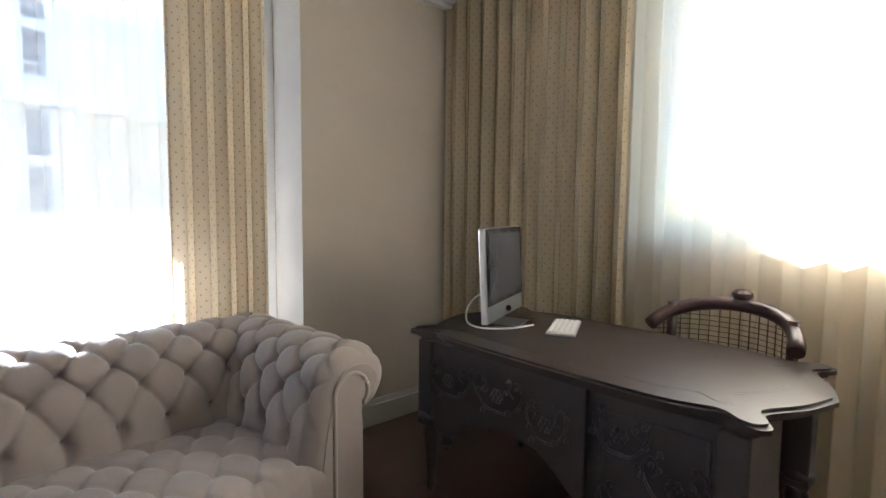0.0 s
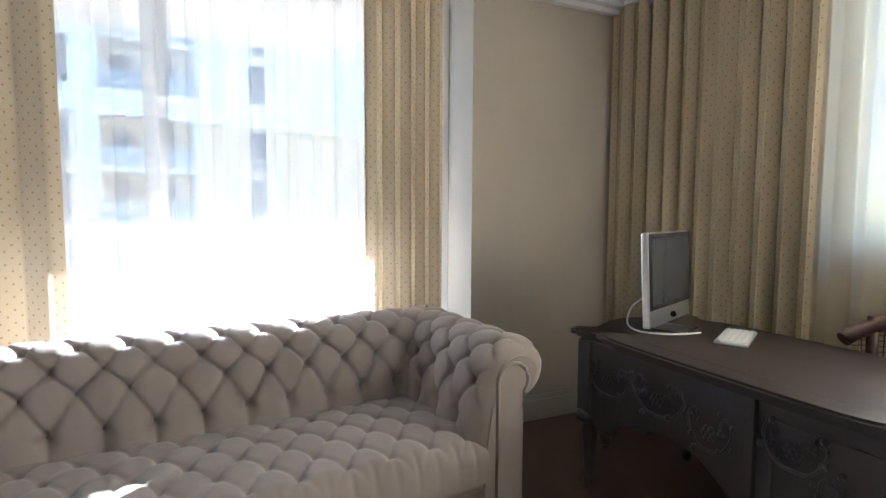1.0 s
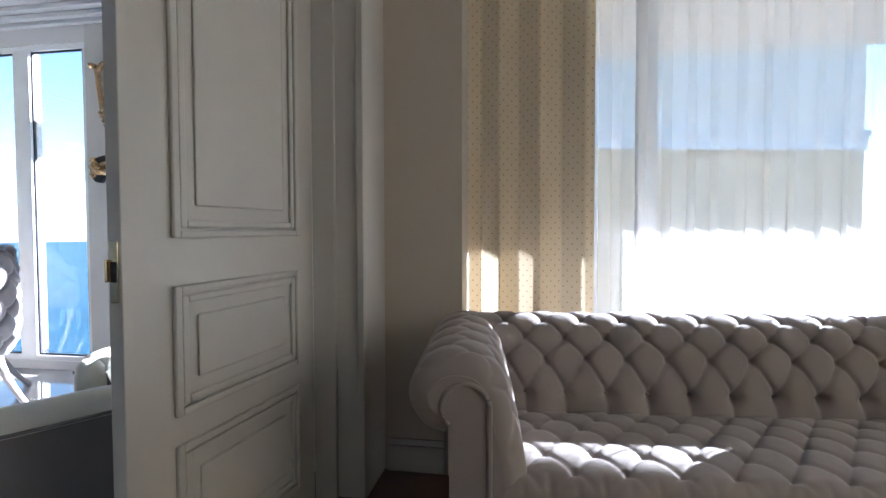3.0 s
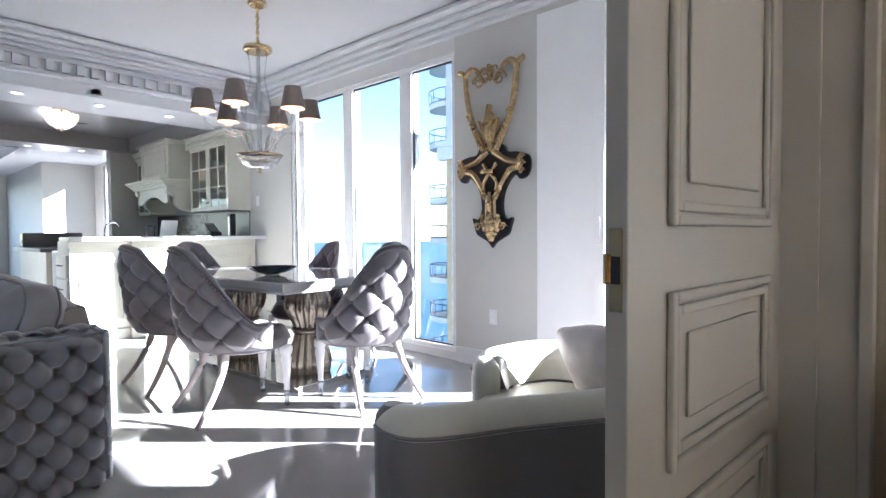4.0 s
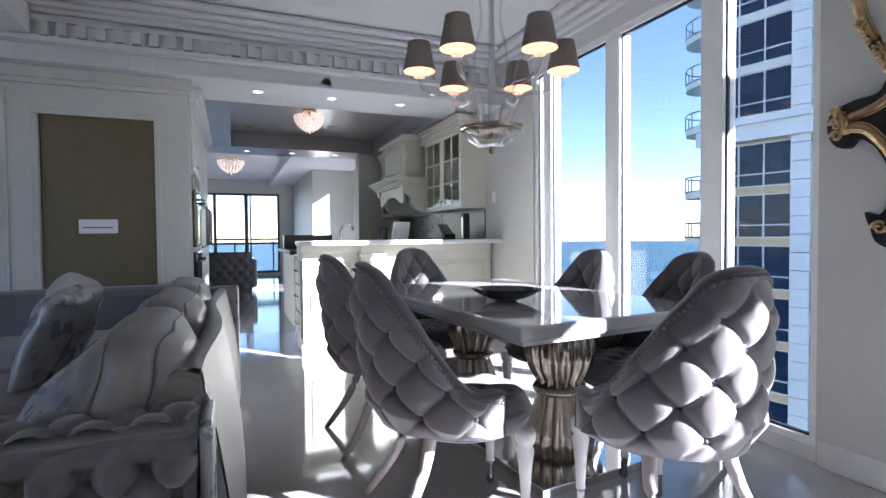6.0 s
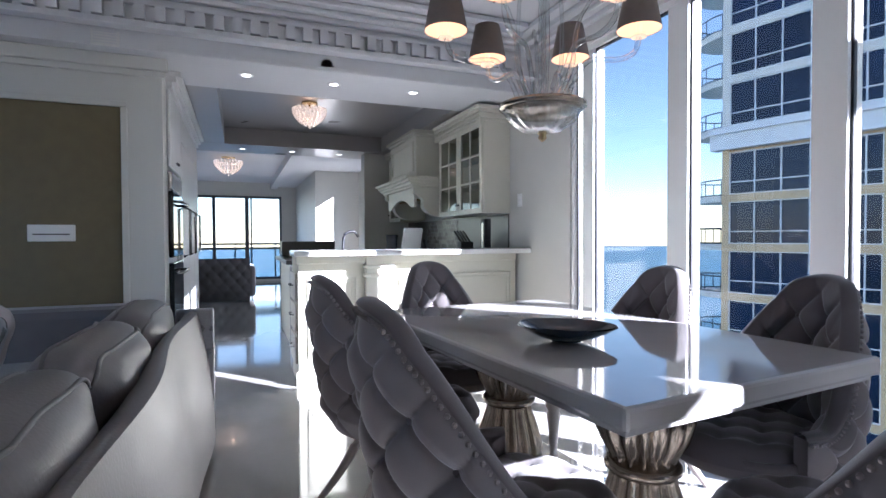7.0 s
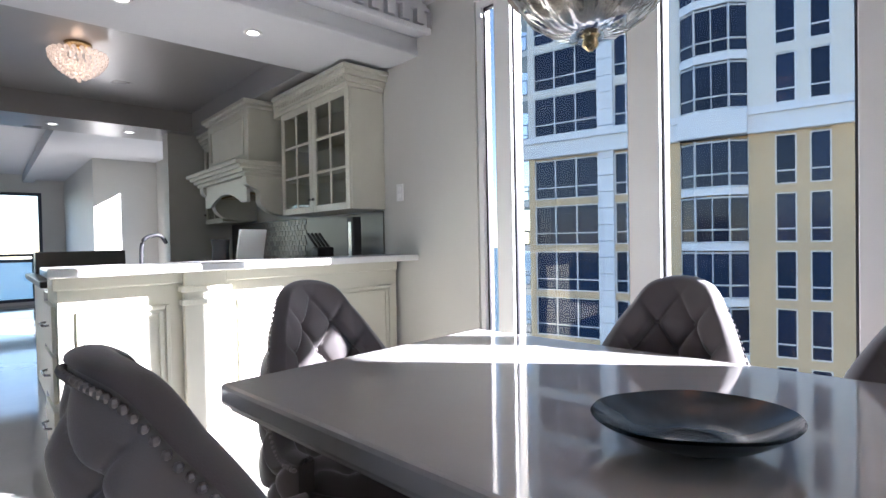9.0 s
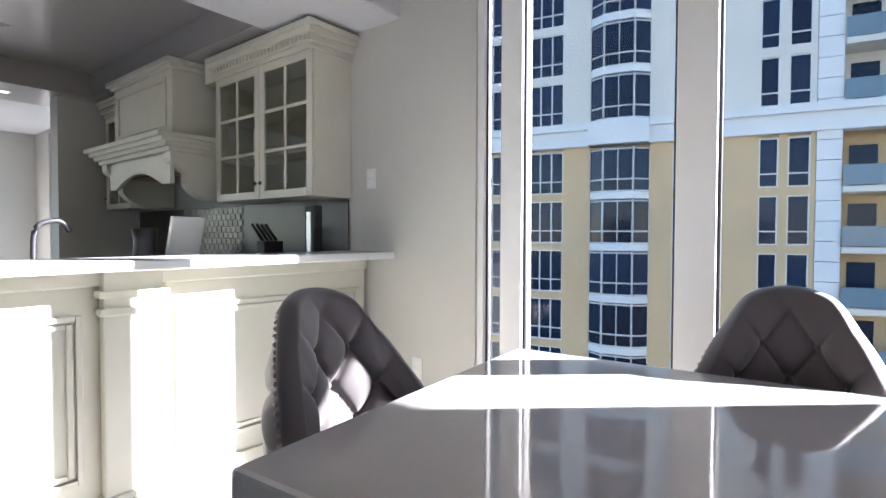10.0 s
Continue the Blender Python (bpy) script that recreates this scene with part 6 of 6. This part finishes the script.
def tower():
    """A tall neighbour: local x runs along its face (to the right as seen), y outward, built in storeys of 3.1 m."""
    t = thing("apartment_tower", Matrix.Identity(4), "white and ochre apartment tower with dark blue windows", "building")
    o, dx = Vector((29.38, 25.86)), Vector((0.216, -0.976)).normalized()
    ang = math.degrees(math.atan2(dx.y, dx.x))
    t.matrix_world = pose(o.x, o.y, 0, 0, 0, ang) @ Matrix.Diagonal((1, -1, 1, 1))
    ST, ZB = 3.05, -60.0
    BAND = 7.2            # middle of the white cornice band
    z_list = [BAND - 0.6 - ST * k for k in range(1, 19)] + [BAND + 0.6 + ST * k for k in range(0, 9)]
    # bays along x: (x0, x1, kind)
    bays = [(0.0, 0.4, "wall"), (0.4, 4.8, "grid"), (4.8, 5.8, "tile"), (5.8, 8.0, "grid"), (8.0, 9.6, "wall"), (9.6, 13.0, "bow"), (13.0, 14.2, "wall"), (14.2, 15.15, "pair"), (15.15, 15.7, "wall"), (15.7, 16.6, "pair"), (16.6, 18.4, "wall"),
            (18.4, 19.3, "pair"), (19.3, 19.7, "wall"), (19.7, 20.7, "pair"), (20.7, 20.9, "wall"), (20.9, 22.0, "tile"), (22.0, 26.8, "balcony"), (26.8, 27.2, "tile"), (27.2, 30, "wall"), (30, 31.2, "pair"), (31.2, 33, "wall"), (33, 36.4, "bow"), (36.4, 38.5, "wall"), (38.5, 43, "grid"), (43, 50, "wall")]
    low, high = bmesh.new(), bmesh.new()
    for x0, x1, kind in bays:
        d = {"grid": -0.25, "bow": -0.25, "pair": -0.25, "tile": 0.12, "balcony": -1.5, "wall": 0.0}[kind]
        if kind == "tile":
            continue
        box(low, x0, -12 if kind != "wall" else -12, ZB, x1, d, BAND)
        box(high, x0, -12, BAND, x1, d, 40)
        if kind in ("grid", "bow", "pair"):
            for z in z_list:
                h = 0.45 if kind != "pair" else 0.4
                box(low if z < BAND else high, x0, d, z - 0.22, x1, 0.0, z + 0.22)
    part("ochre_wall", low, M_TYELLOW, t, "ochre rendered lower wall")
    part("white_wall", high, M_TWHITE, t, "white rendered upper wall")
    bm = bmesh.new()
    for x0, x1, kind in bays:
        if kind == "tile":
            z = ZB
            while z < 40:
                box(bm, x0 + 0.02, -1, z, x1 - 0.02, 0.12, z + 1.0)
                z += 1.033
    tagged(part("white_panels", bm, M_TTILE, t, "white tiled strips"), kind="stuff")
    bm = bmesh.new()
    box(bm, -0.6, -0.5, BAND - 0.65, 50, 0.35, BAND + 0.6)
    box(bm, -0.6, -0.5, BAND + 0.3, 50, 0.6, BAND + 0.68)
    box(bm, 9.6, -0.5, BAND - 0.65, 13.0, 0.85, BAND + 0.66)
    part("cornice_band", bm, M_TTILE, t, "white cornice band")
    # windows: shared meshes, one object a pane bay
    cache = {}
    def winmesh(kind, w):
        key = (kind, round(w, 2))
        if key not in cache:
            g = box(bmesh.new(), 0.05, -0.24, 0.26, w - 0.05, -0.14, ST - 0.26)
            f = bmesh.new()
            b = 0.07
            ncol = 3 if kind == "grid" and w > 2 else (3 if kind == "bow" else (1 if kind == "pair" else 2))
            for i in range(ncol + 1):
                x = (w - b) * i / ncol
                box(f, x, -0.15, 0.22, x + b, -0.05, ST - 0.22)
            for z in ((0.22, 0.9, ST - 0.29) if kind != "grid" else (0.22, 0.95, ST - 0.29)):
                box(f, 0, -0.15, z, w, -0.06, z + b)
            cache[key] = (mesh_of("pane", g, M_TGLASS), mesh_of("frame", f, M_TTILE))
        return cache[key]
    bowg, bowf = bmesh.new(), bmesh.new()
    prism(bowg, [(0, -0.3), (3.4, -0.3), (3.4, -0.1), (2.55, 0.5), (0.85, 0.5), (0, -0.1)], 0.26, ST - 0.26)
    for a, b in (((0, -0.08), (0.85, 0.52)), ((0.85, 0.52), (2.55, 0.52)), ((2.55, 0.52), (3.4, -0.08))):
        for z in (0.26, 0.95, ST - 0.33):
            tube(bowf, [(*a, z), (*b, z)], 0.05, 4)
        for q in (a, b):
            tube(bowf, [(*q, 0.2), (*q, ST - 0.2)], 0.06, 4)
    tube(bowf, [(1.7, 0.52, 0.2), (1.7, 0.52, ST - 0.2)], 0.03, 4)
    bowsl = bmesh.new()
    prism(bowsl, [(-0.05, -0.3), (3.45, -0.3), (3.45, -0.05), (2.58, 0.62), (0.82, 0.62), (-0.05, -0.05)], -0.2, 0.2)
    bow = (mesh_of("pane", bowg, M_TGLASS), mesh_of("frame", bowf, M_TTILE), mesh_of("bow_slab", bowsl, M_TTILE))
    for x0, x1, kind in bays:
        if kind not in ("grid", "bow", "pair"):
            continue
        for z in z_list:
            if z < -26 or x0 > 30:
                continue
            ms = bow if kind == "bow" else winmesh(kind, x1 - x0)
            wob = new("window", ms[0])
            wob.parent = t
            wob.location = (x0, 0, z)
            for m in ms[1:]:
                fo = new(m.name.split(".")[0], m)
                fo.parent = wob
    # recessed balconies
    sl = mesh_of("balcony_slab", box(bmesh.new(), 0, -1.5, -0.15, 4.8, 0.4, 0.15), M_TWHITE)
    gl = mesh_of("balcony_glass", box(bmesh.new(), 0, 0.3, 0.2, 4.8, 0.34, 1.2), M_TBALGLASS)
    dr = mesh_of("balcony_door", box(box(bmesh.new(), 0.6, -1.52, 0.15, 1.8, -1.46, 2.4), 2.6, -1.52, 0.15, 4.2, -1.46, 2.4), M_TGLASS)
    for z in z_list:
        if z < -26:
            continue
        b = new("balcony", sl)
        b.parent = t
        b.location = (22.0, 0, z)
        for m in (gl, dr):
            q = new(m.name.split(".")[0], m)
            q.parent = b
    # rounded end balconies
    for k, z in enumerate(z_list):
        if z < -26:
            continue
        bm = bmesh.new()
        arc = [(-0.1 - 2.3 * math.sin(a), -2.0 + 1.9 * math.cos(a)) for a in [math.pi * i / 12 for i in range(13)]]
        prism(bm, arc, -0.2, 0.2)
        b = part("end_balcony", bm, M_TWHITE, t)
        b.location = (0, 0, z)
        bm = bmesh.new()
        for zz in (0.25, 1.2):
            tube(bm, [(x, y, zz) for x, y in arc], 0.04, 4)
        for x, y in arc[::2]:
            tube(bm, [(x, y, 0.2), (x, y, 1.2)], 0.035, 4)
        part("balcony_railing", bm, M_TRAIL, b)
    return t


tower()
